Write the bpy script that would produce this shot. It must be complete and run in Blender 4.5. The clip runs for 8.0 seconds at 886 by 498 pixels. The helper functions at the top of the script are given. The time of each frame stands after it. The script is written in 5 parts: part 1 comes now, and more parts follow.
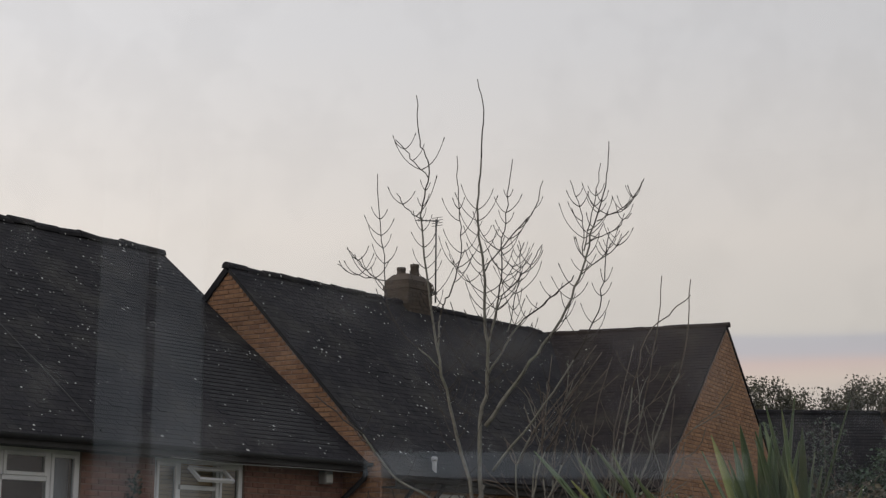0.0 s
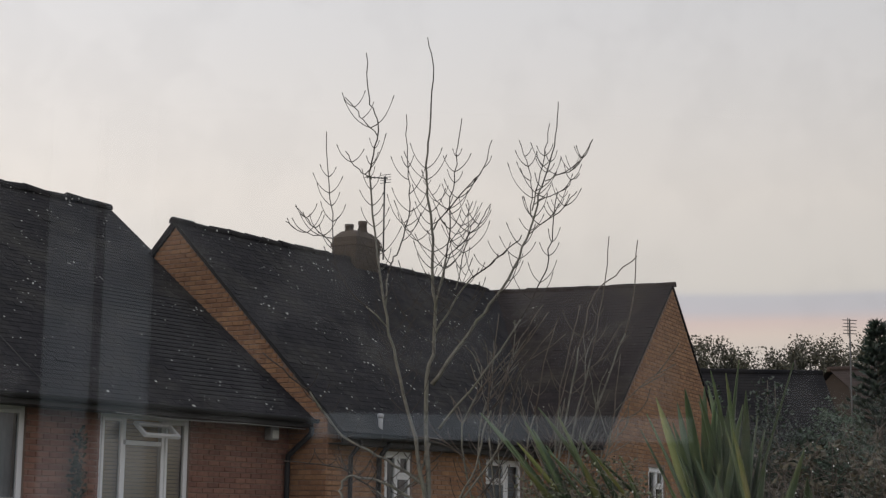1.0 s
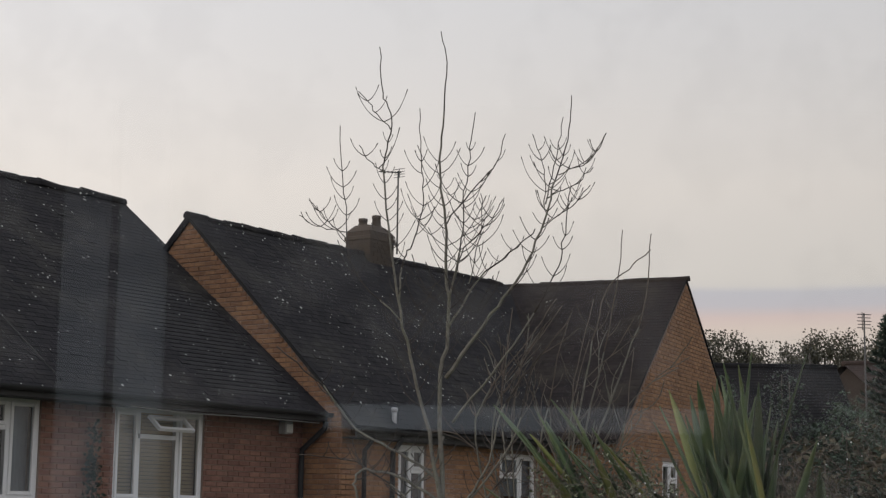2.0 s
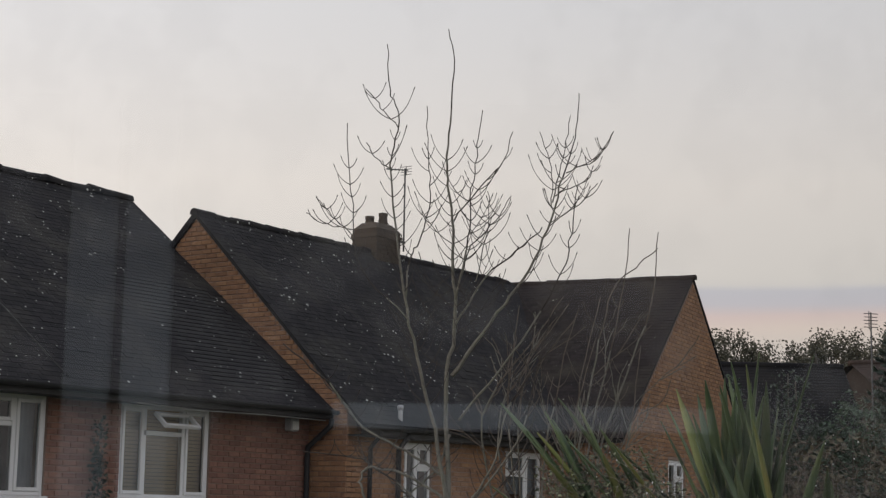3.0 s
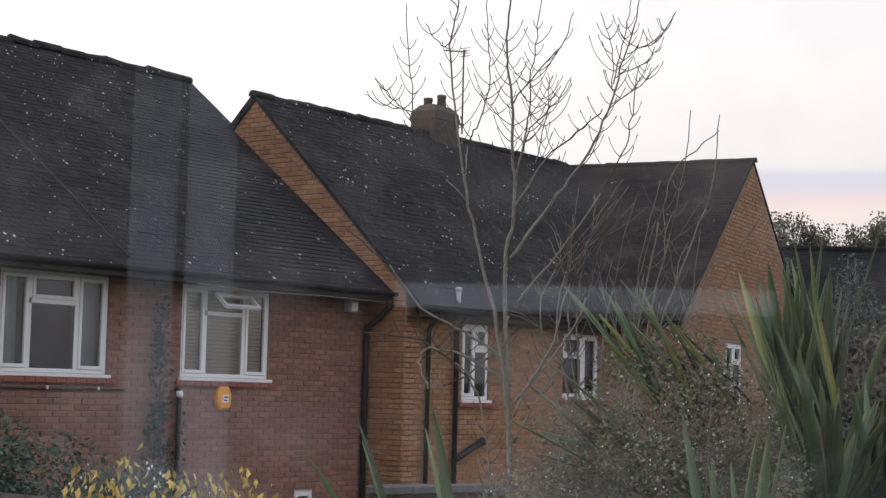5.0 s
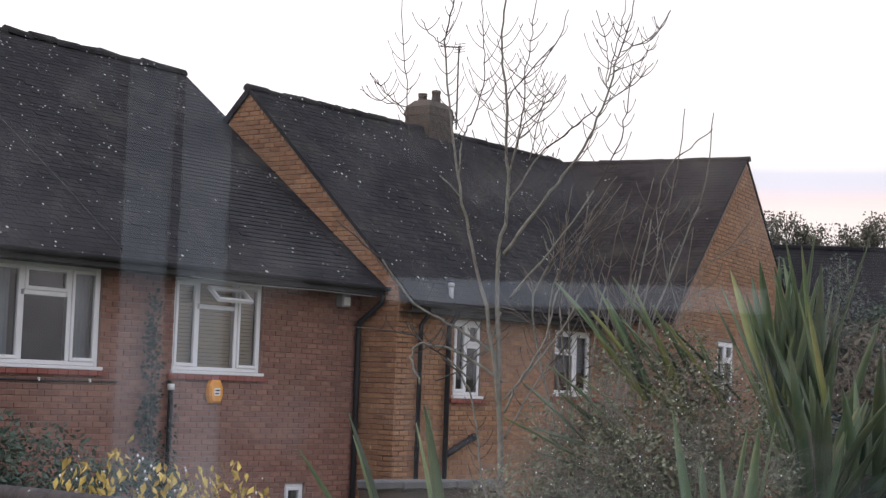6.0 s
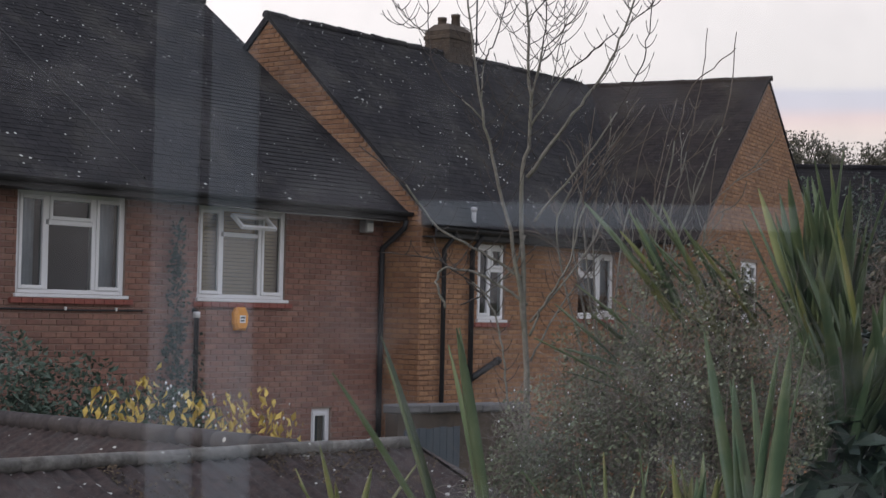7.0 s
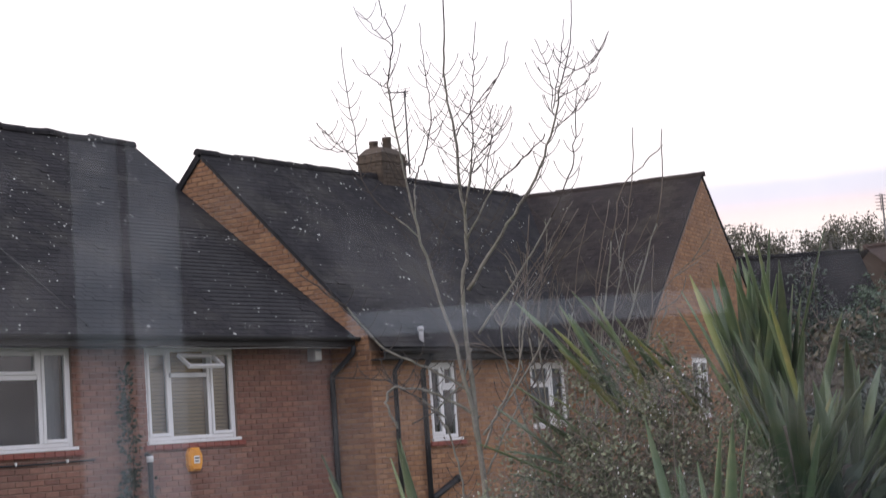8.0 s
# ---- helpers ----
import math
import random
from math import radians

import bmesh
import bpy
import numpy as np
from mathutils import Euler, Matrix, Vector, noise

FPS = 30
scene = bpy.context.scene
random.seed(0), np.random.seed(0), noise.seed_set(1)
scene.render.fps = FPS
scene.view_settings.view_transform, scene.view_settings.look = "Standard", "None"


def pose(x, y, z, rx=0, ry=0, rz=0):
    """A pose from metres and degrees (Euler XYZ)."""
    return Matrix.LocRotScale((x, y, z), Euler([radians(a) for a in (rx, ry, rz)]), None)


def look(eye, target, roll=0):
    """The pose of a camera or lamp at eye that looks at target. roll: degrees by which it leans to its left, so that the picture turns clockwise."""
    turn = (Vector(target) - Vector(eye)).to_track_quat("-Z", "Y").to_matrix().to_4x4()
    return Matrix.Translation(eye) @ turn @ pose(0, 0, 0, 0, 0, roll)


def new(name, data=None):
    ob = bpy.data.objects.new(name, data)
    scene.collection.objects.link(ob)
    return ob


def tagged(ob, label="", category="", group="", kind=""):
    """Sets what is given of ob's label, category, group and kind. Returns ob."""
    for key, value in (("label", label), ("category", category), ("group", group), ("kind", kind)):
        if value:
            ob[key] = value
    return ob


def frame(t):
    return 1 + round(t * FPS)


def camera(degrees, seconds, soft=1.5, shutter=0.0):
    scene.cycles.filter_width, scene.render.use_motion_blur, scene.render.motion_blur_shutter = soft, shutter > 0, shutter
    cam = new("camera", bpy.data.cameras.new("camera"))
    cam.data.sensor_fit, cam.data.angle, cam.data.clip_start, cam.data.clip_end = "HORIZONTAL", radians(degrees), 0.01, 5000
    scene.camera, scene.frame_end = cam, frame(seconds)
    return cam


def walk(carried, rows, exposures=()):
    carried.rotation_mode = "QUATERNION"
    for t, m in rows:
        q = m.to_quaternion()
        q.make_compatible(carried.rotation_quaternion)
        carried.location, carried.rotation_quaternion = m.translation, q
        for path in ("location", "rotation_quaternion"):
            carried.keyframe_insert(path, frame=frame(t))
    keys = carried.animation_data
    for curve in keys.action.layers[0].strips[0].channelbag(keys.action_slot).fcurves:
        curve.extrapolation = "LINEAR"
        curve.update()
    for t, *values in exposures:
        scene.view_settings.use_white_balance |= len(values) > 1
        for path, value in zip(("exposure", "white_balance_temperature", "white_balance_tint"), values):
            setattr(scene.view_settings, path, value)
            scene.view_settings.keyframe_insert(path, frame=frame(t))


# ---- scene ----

# ---------------------------------------------------------------- camera
cam = camera(29.28, 8.0, soft=1.3, shutter=0.2)
PATH = [
    (0, (-17.291, -15.907, 3.462), (-1.396, -4.339, 7.139), 0.46),
    (0.5, (-17.298, -15.911, 3.460), (-1.238, -4.518, 6.963), 0.47),
    (1, (-17.305, -15.913, 3.476), (-0.982, -4.802, 6.655), 0.73),
    (1.5, (-17.321, -15.926, 3.467), (-1.082, -4.675, 6.582), 0.85),
    (1.7, (-17.319, -15.925, 3.467), (-1.077, -4.678, 6.584), 0.78),
    (2.8, (-17.310, -15.917, 3.468), (-1.080, -4.647, 6.558), 0.80),
    (3, (-17.309, -15.915, 3.469), (-1.109, -4.600, 6.556), 1.01),
    (3.5, (-17.317, -15.917, 3.468), (-1.254, -4.344, 6.297), 1.15),
    (4, (-17.312, -15.903, 3.466), (-1.266, -4.234, 5.989), 1.17),
    (4.5, (-17.305, -15.897, 3.468), (-1.319, -4.034, 5.390), 1.22),
    (4.7, (-17.307, -15.898, 3.467), (-1.350, -3.976, 5.265), 1.18),
    (5.8, (-17.317, -15.906, 3.465), (-1.339, -3.983, 5.057), 1.88),
    (6, (-17.319, -15.908, 3.464), (-1.311, -4.032, 5.114), 1.94),
    (6.5, (-17.364, -15.942, 3.471), (-1.218, -4.287, 5.334), 2.23),
    (6.8, (-17.352, -15.915, 3.462), (-1.312, -4.071, 5.023), 1.71),
    (7, (-17.344, -15.897, 3.457), (-1.428, -3.810, 4.218), 1.13),
    (7.2, (-17.320, -15.893, 3.452), (-1.475, -3.705, 4.083), 0.30),
    (7.3, (-17.308, -15.890, 3.450), (-1.412, -3.775, 4.162), -0.05),
    (7.5, (-17.284, -15.886, 3.446), (-1.199, -4.017, 4.081), -1.93),
    (7.7, (-17.286, -15.898, 3.437), (-1.079, -4.241, 4.636), -4.28),
    (8, (-17.289, -15.917, 3.424), (-1.075, -4.411, 5.600), -4.01),
]
EXPOSURES = [(0, -0.07, 6520, 11), (0.5, -0.08, 6520, 11), (1, 0.02, 6520, 11), (3.5, -0.02, 6480, 11), (4.0, 0.1, 6380, 12), (4.5, 0.35, 6300, 13), (5.8, 0.84, 6200, 16), (6, 0.84, 6200, 16), (6.5, 0.36, 6220, 16),
             (7, 0.45, 6150, 15), (7.5, 1.45, 6050, 13), (8, 0.90, 6200, 18)]
walk(cam, [(t, look(eye, target, roll)) for t, eye, target, roll in PATH], EXPOSURES)

# ---------------------------------------------------------------- world and sun
SUN_ELEV, SUN_AZ = 12.0, 305.0        # degrees; azimuth from +y towards +x
world = bpy.data.worlds.new("dusk_sky")
scene.world = world
world.use_nodes = True
wn, wl = world.node_tree.nodes, world.node_tree.links
wn.clear()
w_out = wn.new("ShaderNodeOutputWorld")
w_bg = wn.new("ShaderNodeBackground")
w_sky = wn.new("ShaderNodeTexSky")
w_sky.sky_type = 'NISHITA'
w_sky.sun_disc = False
w_sky.sun_elevation = radians(SUN_ELEV)
w_sky.sun_rotation = radians(SUN_AZ)
w_sky.dust_density = 3.0
w_bg.inputs["Strength"].default_value = 0.107
w_tc = wn.new("ShaderNodeTexCoord")
w_sep = wn.new("ShaderNodeSeparateXYZ")
wl.new(w_tc.outputs["Generated"], w_sep.inputs[0])
# thin high cloud veils the whole sky; its colour changes with height above the horizon
w_ramp = wn.new("ShaderNodeValToRGB")
cr = w_ramp.color_ramp
cr.elements[0].position, cr.elements[0].color = 0.0, (5.2, 5.0, 5.1, 1)
cr.elements[1].position, cr.elements[1].color = 1.0, (5.6, 5.9, 6.6, 1)
for p, c in ((0.07, (6.2, 5.6, 5.3)), (0.100, (6.7, 5.9, 5.3)), (0.109, (7.1, 5.9, 5.2)), (0.117, (6.8, 5.4, 5.0)), (0.124, (5.6, 5.25, 5.5)),
             (0.1345, (5.5, 5.3, 5.55)), (0.137, (6.9, 6.4, 5.9)), (0.19, (7.55, 6.95, 6.38)), (0.30, (6.88, 6.72, 6.68)), (0.5, (6.35, 6.42, 6.75))):
    e = cr.elements.new(p)
    e.color = (*c, 1)
w_noise = wn.new("ShaderNodeTexNoise")
w_map = wn.new("ShaderNodeMapping")
w_map.inputs["Scale"].default_value = (3.0, 3.0, 22.0)
wl.new(w_tc.outputs["Generated"], w_map.inputs[0])
wl.new(w_map.outputs[0], w_noise.inputs["Vector"])
w_noise.inputs["Scale"].default_value = 1.3
w_noise.inputs["Detail"].default_value = 5
w_add = wn.new("ShaderNodeMath")
w_add.operation = 'MULTIPLY_ADD'
w_add.inputs[1].default_value = 0.010
wl.new(w_noise.outputs[0], w_add.inputs[0])
w_off = wn.new("ShaderNodeMath")
w_off.operation = 'SUBTRACT'
w_off.inputs[1].default_value = 0.005
wl.new(w_sep.outputs["Z"], w_off.inputs[0])
wl.new(w_off.outputs[0], w_add.inputs[2])
wl.new(w_add.outputs[0], w_ramp.inputs[0])
w_mix = wn.new("ShaderNodeMixRGB")
w_mix.inputs[0].default_value = 0.85
wl.new(w_sky.outputs[0], w_mix.inputs[1])
# the veil is brighter towards the sun
w_dot = wn.new("ShaderNodeVectorMath")
w_dot.operation = 'DOT_PRODUCT'
w_dot.inputs[1].default_value = (math.sin(radians(SUN_AZ)), math.cos(radians(SUN_AZ)), 0.2)
wl.new(w_tc.outputs["Generated"], w_dot.inputs[0])
w_glow = wn.new("ShaderNodeMapRange")
w_glow.inputs["From Min"].default_value, w_glow.inputs["From Max"].default_value = -0.75, 0.0
w_glow.inputs["To Min"].default_value, w_glow.inputs["To Max"].default_value = 0.87, 1.30
wl.new(w_dot.outputs["Value"], w_glow.inputs["Value"])
w_mul = wn.new("ShaderNodeVectorMath")
w_mul.operation = 'SCALE'
wl.new(w_ramp.outputs[0], w_mul.inputs[0])
wl.new(w_glow.outputs[0], w_mul.inputs["Scale"])
wl.new(w_mul.outputs[0], w_mix.inputs[2])
wl.new(w_mix.outputs[0], w_bg.inputs["Color"])
wl.new(w_bg.outputs[0], w_out.inputs["Surface"])

sun_data = bpy.data.lights.new("sun", 'SUN')
sun_data.energy = 0.6
sun_data.angle = radians(20)
sun_data.color = (1.0, 0.86, 0.72)
sun = new("sun", sun_data)
az, el = radians(SUN_AZ), radians(SUN_ELEV)
sun.matrix_world = look((0, 0, 30), (-math.sin(az) * math.cos(el), -math.cos(az) * math.cos(el), 30 - math.sin(el)))


# ---------------------------------------------------------------- helpers of the scene
def mesh_ob(name, verts, faces, material=None, parent=None, label="", smooth=False):
    me = bpy.data.meshes.new(name)
    me.from_pydata([tuple(v) for v in verts], [], faces)
    me.update()
    if smooth:
        me.polygons.foreach_set("use_smooth", [True] * len(me.polygons))
    if material:
        me.materials.append(material)
    ob = new(name, me)
    if parent:
        ob.parent = parent
    if label:
        ob["label"] = label
    return ob


def part(name, bm, material, parent, label="", smooth=False):
    me = bpy.data.meshes.new(name)
    bmesh.ops.recalc_face_normals(bm, faces=bm.faces)
    bm.to_mesh(me)
    bm.free()
    if smooth:
        me.polygons.foreach_set("use_smooth", [True] * len(me.polygons))
    me.materials.append(material)
    ob = new(name, me)
    if parent:
        ob.parent = parent
    if label:
        ob["label"] = label
    return ob


def thing(name, label, category, at=(0, 0, 0), turn=0.0, group="", kind=""):
    ob = new(name)
    ob.matrix_world = pose(*at, 0, 0, turn)
    ob.empty_display_size = 0.3
    return tagged(ob, label, category, group, kind)


def box(bm, lo, hi, bevel=0.0):
    v = [bm.verts.new((x, y, z)) for x in (lo[0], hi[0]) for y in (lo[1], hi[1]) for z in (lo[2], hi[2])]
    fs = [bm.faces.new([v[i] for i in q]) for q in
          ((0, 1, 3, 2), (4, 6, 7, 5), (0, 4, 5, 1), (2, 3, 7, 6), (0, 2, 6, 4), (1, 5, 7, 3))]
    if bevel > 0:
        es = {e for f in fs for e in f.edges}
        bmesh.ops.bevel(bm, geom=list(es), offset=bevel, segments=1, affect='EDGES', profile=0.5)


def box_bm(lo, hi, bevel=0.0):
    bm = bmesh.new()
    box(bm, lo, hi, bevel)
    return bm


def tube(verts, faces, pts, radii, sides=6, cap=True):
    """Adds a swept tube to the lists verts and faces."""
    base = len(verts)
    n = len(pts)
    prev = None
    for i in range(n):
        a = Vector(pts[max(i - 1, 0)])
        b = Vector(pts[min(i + 1, n - 1)])
        d = (b - a)
        d = d.normalized() if d.length > 1e-9 else Vector((0, 0, 1))
        ref = prev if prev is not None else (Vector((0, 1, 0)) if abs(d.y) < 0.9 else Vector((1, 0, 0)))
        s = (ref - d * ref.dot(d)).normalized()
        prev = s
        t = d.cross(s)
        for k in range(sides):
            an = 2 * math.pi * k / sides
            verts.append(Vector(pts[i]) + (s * math.cos(an) + t * math.sin(an)) * radii[i])
    for i in range(n - 1):
        for k in range(sides):
            k2 = (k + 1) % sides
            faces.append((base + i * sides + k, base + i * sides + k2, base + (i + 1) * sides + k2, base + (i + 1) * sides + k))
    if cap:
        faces.append(tuple(base + k for k in range(sides))[::-1])
        faces.append(tuple(base + (n - 1) * sides + k for k in range(sides)))


def tube_ob(name, pts, radius, material, parent, label="", sides=8):
    v, f = [], []
    r = radius if isinstance(radius, (list, tuple)) else [radius] * len(pts)
    tube(v, f, pts, r, sides)
    return mesh_ob(name, v, f, material, parent, label, smooth=True)


# ---------------------------------------------------------------- materials
def principled(name):
    m = bpy.data.materials.new(name)
    m.use_nodes = True
    nt = m.node_tree
    return m, nt, nt.nodes["Principled BSDF"]


def surface(name, c1, c2, scale=6.0, rough=0.8, c3=None, scale3=0.7, amount3=0.5, bump=0.3, bump_scale=60.0, metal=0.0, spread=0.0, per="object", spec=None, stretch=None, spots=None):
    """Two colours mixed by fine noise, a third by broad stains, piece-by-piece variation and a small relief."""
    m, nt, bsdf = principled(name)
    N, L = nt.nodes, nt.links
    geo = N.new("ShaderNodeNewGeometry")
    vec = geo.outputs["Position"]
    if stretch:
        mp = N.new("ShaderNodeMapping")
        mp.inputs["Scale"].default_value = stretch
        L.new(vec, mp.inputs[0])
        vec = mp.outputs[0]
    n1 = N.new("ShaderNodeTexNoise")
    n1.inputs["Scale"].default_value = scale
    n1.inputs["Detail"].default_value = 6
    n1.inputs["Roughness"].default_value = 0.65
    L.new(vec, n1.inputs["Vector"])
    r1 = N.new("ShaderNodeValToRGB")
    r1.color_ramp.elements[0].position, r1.color_ramp.elements[0].color = 0.32, (*c1, 1)
    r1.color_ramp.elements[1].position, r1.color_ramp.elements[1].color = 0.68, (*c2, 1)
    L.new(n1.outputs[0], r1.inputs[0])
    col = r1.outputs[0]
    if c3:
        n3 = N.new("ShaderNodeTexNoise")
        n3.inputs["Scale"].default_value = scale3
        n3.inputs["Detail"].default_value = 7
        n3.inputs["Roughness"].default_value = 0.7
        L.new(vec, n3.inputs["Vector"])
        r3 = N.new("ShaderNodeValToRGB")
        r3.color_ramp.elements[0].position, r3.color_ramp.elements[0].color = 0.48, (0, 0, 0, 1)
        r3.color_ramp.elements[1].position, r3.color_ramp.elements[1].color = 0.70, (amount3, amount3, amount3, 1)
        L.new(n3.outputs[0], r3.inputs[0])
        mx = N.new("ShaderNodeMixRGB")
        mx.inputs[2].default_value = (*c3, 1)
        L.new(r3.outputs[0], mx.inputs[0])
        L.new(col, mx.inputs[1])
        col = mx.outputs[0]
    if spots:
        # (colour, scale, size): scattered lichen spots, thick in some patches and absent in others
        vo = N.new("ShaderNodeTexVoronoi")
        vo.inputs["Scale"].default_value = spots[1]
        L.new(vec, vo.inputs["Vector"])
        nm = N.new("ShaderNodeTexNoise")
        nm.inputs["Scale"].default_value = spots[1] * 0.3
        L.new(vec, nm.inputs["Vector"])
        ms = N.new("ShaderNodeMapRange")
        ms.inputs["From Min"].default_value, ms.inputs["From Max"].default_value = 0.38, 0.80
        ms.inputs["To Min"].default_value, ms.inputs["To Max"].default_value = 0.0, spots[2]
        L.new(nm.outputs[0], ms.inputs["Value"])
        lt = N.new("ShaderNodeMath")
        lt.operation = 'LESS_THAN'
        L.new(vo.outputs["Distance"], lt.inputs[0])
        L.new(ms.outputs[0], lt.inputs[1])
        mx2 = N.new("ShaderNodeMixRGB")
        mx2.inputs[2].default_value = (*spots[0], 1)
        L.new(lt.outputs[0], mx2.inputs[0])
        L.new(col, mx2.inputs[1])
        col = mx2.outputs[0]
    if spread > 0:
        src = geo.outputs["Random Per Island"]
        if per == "object":
            oi = N.new("ShaderNodeObjectInfo")
            src = oi.outputs["Random"]
        mr = N.new("ShaderNodeMapRange")
        mr.inputs["To Min"].default_value = 1 - spread
        mr.inputs["To Max"].default_value = 1 + spread
        L.new(src, mr.inputs["Value"])
        hs = N.new("ShaderNodeHueSaturation")
        L.new(mr.outputs[0], hs.inputs["Value"])
        L.new(col, hs.inputs["Color"])
        mh = N.new("ShaderNodeMapRange")
        mh.inputs["To Min"].default_value = 0.5 - spread * 0.02
        mh.inputs["To Max"].default_value = 0.5 + spread * 0.02
        L.new(src, mh.inputs["Value"])
        L.new(mh.outputs[0], hs.inputs["Hue"])
        col = hs.outputs[0]
    L.new(col, bsdf.inputs["Base Color"])
    bsdf.inputs["Roughness"].default_value = rough
    bsdf.inputs["Metallic"].default_value = metal
    if spec is not None:
        bsdf.inputs["Specular IOR Level"].default_value = spec
    if bump > 0:
        nb = N.new("ShaderNodeTexNoise")
        nb.inputs["Scale"].default_value = bump_scale
        nb.inputs["Detail"].default_value = 4
        L.new(vec, nb.inputs["Vector"])
        bp = N.new("ShaderNodeBump")
        bp.inputs["Strength"].default_value = bump
        bp.inputs["Distance"].default_value = 0.01
        L.new(nb.outputs[0], bp.inputs["Height"])
        L.new(bp.outputs[0], bsdf.inputs["Normal"])
    return m


def glass_material(name, tint=(0.9, 0.95, 1.0), gloss=0.9):
    """Window glass: a clear sheet with mirror gloss by Fresnel."""
    m, nt, bsdf = principled(name)
    N, L = nt.nodes, nt.links
    N.remove(bsdf)
    out = N["Material Output"]
    tr = N.new("ShaderNodeBsdfTransparent")
    tr.inputs[0].default_value = (*tint, 1)
    gl = N.new("ShaderNodeBsdfGlossy")
    gl.inputs["Roughness"].default_value = 0.02
    fr = N.new("ShaderNodeFresnel")
    fr.inputs["IOR"].default_value = 1.75
    mx = N.new("ShaderNodeMixShader")
    L.new(fr.outputs[0], mx.inputs[0])
    L.new(tr.outputs[0], mx.inputs[1])
    L.new(gl.outputs[0], mx.inputs[2])
    L.new(mx.outputs[0], out.inputs["Surface"])
    return m


M_BRICK_RED = surface("red_brick", (0.20, 0.099, 0.075), (0.285, 0.148, 0.111), 14, 0.9, (0.15, 0.095, 0.075), 0.8, 0.6, 0.4, 90, spread=0.17, per="island")
M_BRICK_BUFF = surface("buff_brick", (0.25, 0.132, 0.07), (0.355, 0.192, 0.104), 14, 0.9, (0.17, 0.095, 0.055), 0.9, 0.6, 0.4, 90, spread=0.18, per="island")
M_BRICK_RED_P = surface("red_brick_piece", (0.20, 0.099, 0.075), (0.285, 0.148, 0.111), 14, 0.9, (0.15, 0.095, 0.075), 0.8, 0.6, 0.4, 90, spread=0.17)
M_BRICK_BUFF_P = surface("buff_brick_piece", (0.25, 0.132, 0.07), (0.355, 0.192, 0.104), 14, 0.9, (0.17, 0.095, 0.055), 0.9, 0.6, 0.4, 90, spread=0.18)
M_SOOT = surface("sooty_brick", (0.052, 0.039, 0.029), (0.092, 0.070, 0.052), 9, 0.95, (0.04, 0.035, 0.03), 2, 0.6, 0.5, 60)
M_MORTAR = surface("mortar", (0.21, 0.15, 0.12), (0.29, 0.21, 0.17), 20, 0.95, (0.14, 0.10, 0.08), 0.6, 0.5)
M_TILE = surface("clay_roof_tile", (0.0145, 0.014, 0.016), (0.026, 0.024, 0.026), 5, 0.9, (0.055, 0.052, 0.045), 0.9, 0.7, 0.5, 70, spread=0.22, spec=0.2, spots=((0.50, 0.50, 0.47), 9.0, 0.25), per="island")
M_TILE_P = surface("clay_roof_tile_piece", (0.016, 0.0155, 0.0175), (0.028, 0.026, 0.028), 5, 0.9, (0.055, 0.052, 0.045), 0.9, 0.7, 0.5, 70, spread=0.22, spec=0.2, spots=((0.50, 0.50, 0.47), 9.0, 0.25))
M_TILE_WARM = surface("weathered_clay_tile", (0.020, 0.016, 0.016), (0.035, 0.027, 0.025), 5, 0.9, (0.06, 0.052, 0.04), 0.9, 0.7, 0.5, 70, spread=0.22, spec=0.2, spots=((0.36, 0.35, 0.30), 4.0, 0.13), per="island")
M_UNDER = surface("roof_felt", (0.02, 0.02, 0.022), (0.03, 0.03, 0.03), 10, 0.95)
M_UPVC = surface("white_plastic_frame", (0.74, 0.75, 0.78), (0.82, 0.83, 0.85), 5, 0.4, (0.55, 0.55, 0.53), 2.5, 0.35, 0.05)
M_SILL = surface("red_tile_sill", (0.22, 0.06, 0.045), (0.30, 0.09, 0.065), 12, 0.75, (0.13, 0.06, 0.05), 2, 0.5)
M_BLACK = surface("black_plastic", (0.012, 0.012, 0.014), (0.020, 0.020, 0.022), 10, 0.65, (0.035, 0.035, 0.035), 2, 0.4, 0.05)
M_SOFFIT = surface("dark_painted_board", (0.02, 0.019, 0.02), (0.035, 0.033, 0.033), 9, 0.6)
M_GLASS = glass_material("window_glass", (0.8, 0.86, 0.88))
M_DARK = surface("room_dimness_tone", (0.05, 0.056, 0.068), (0.08, 0.086, 0.10), 1.5, 0.95)
M_CURTAIN = surface("grey_curtain", (0.30, 0.32, 0.36), (0.42, 0.44, 0.48), 3, 0.95)
M_BLIND = surface("cream_blind", (0.40, 0.295, 0.175), (0.48, 0.365, 0.225), 6, 0.8)
M_GROUND = surface("garden_lawn", (0.05, 0.065, 0.025), (0.09, 0.10, 0.04), 3, 0.95, (0.11, 0.085, 0.06), 0.25, 0.7, 0.8, 25)
M_YOUNG = surface("dark_young_twig", (0.028, 0.023, 0.02), (0.058, 0.048, 0.041), 18, 0.85, bump=0)
M_BARK = surface("ash_bark", (0.055, 0.047, 0.04), (0.115, 0.10, 0.086), 18, 0.9, (0.07, 0.08, 0.045), 3, 0.5, 0.6, 60)
M_TWIG_BROWN = surface("pale_brown_twig", (0.078, 0.063, 0.052), (0.14, 0.114, 0.094), 9, 0.85, bump=0)
# lichen patches; light on the low branches is put into the pale colour
M_BARK_OLD = surface("lit_lichened_bark", (0.10, 0.097, 0.082), (0.205, 0.195, 0.17), 18, 0.9, (0.11, 0.125, 0.075), 3, 0.5, 0.6, 60)
M_LEAF_FAR = surface("autumn_tree_leaf", (0.06, 0.062, 0.045), (0.105, 0.10, 0.07), 2, 0.8, (0.12, 0.095, 0.06), 0.15, 0.6, 0, spread=0.4, per="island")

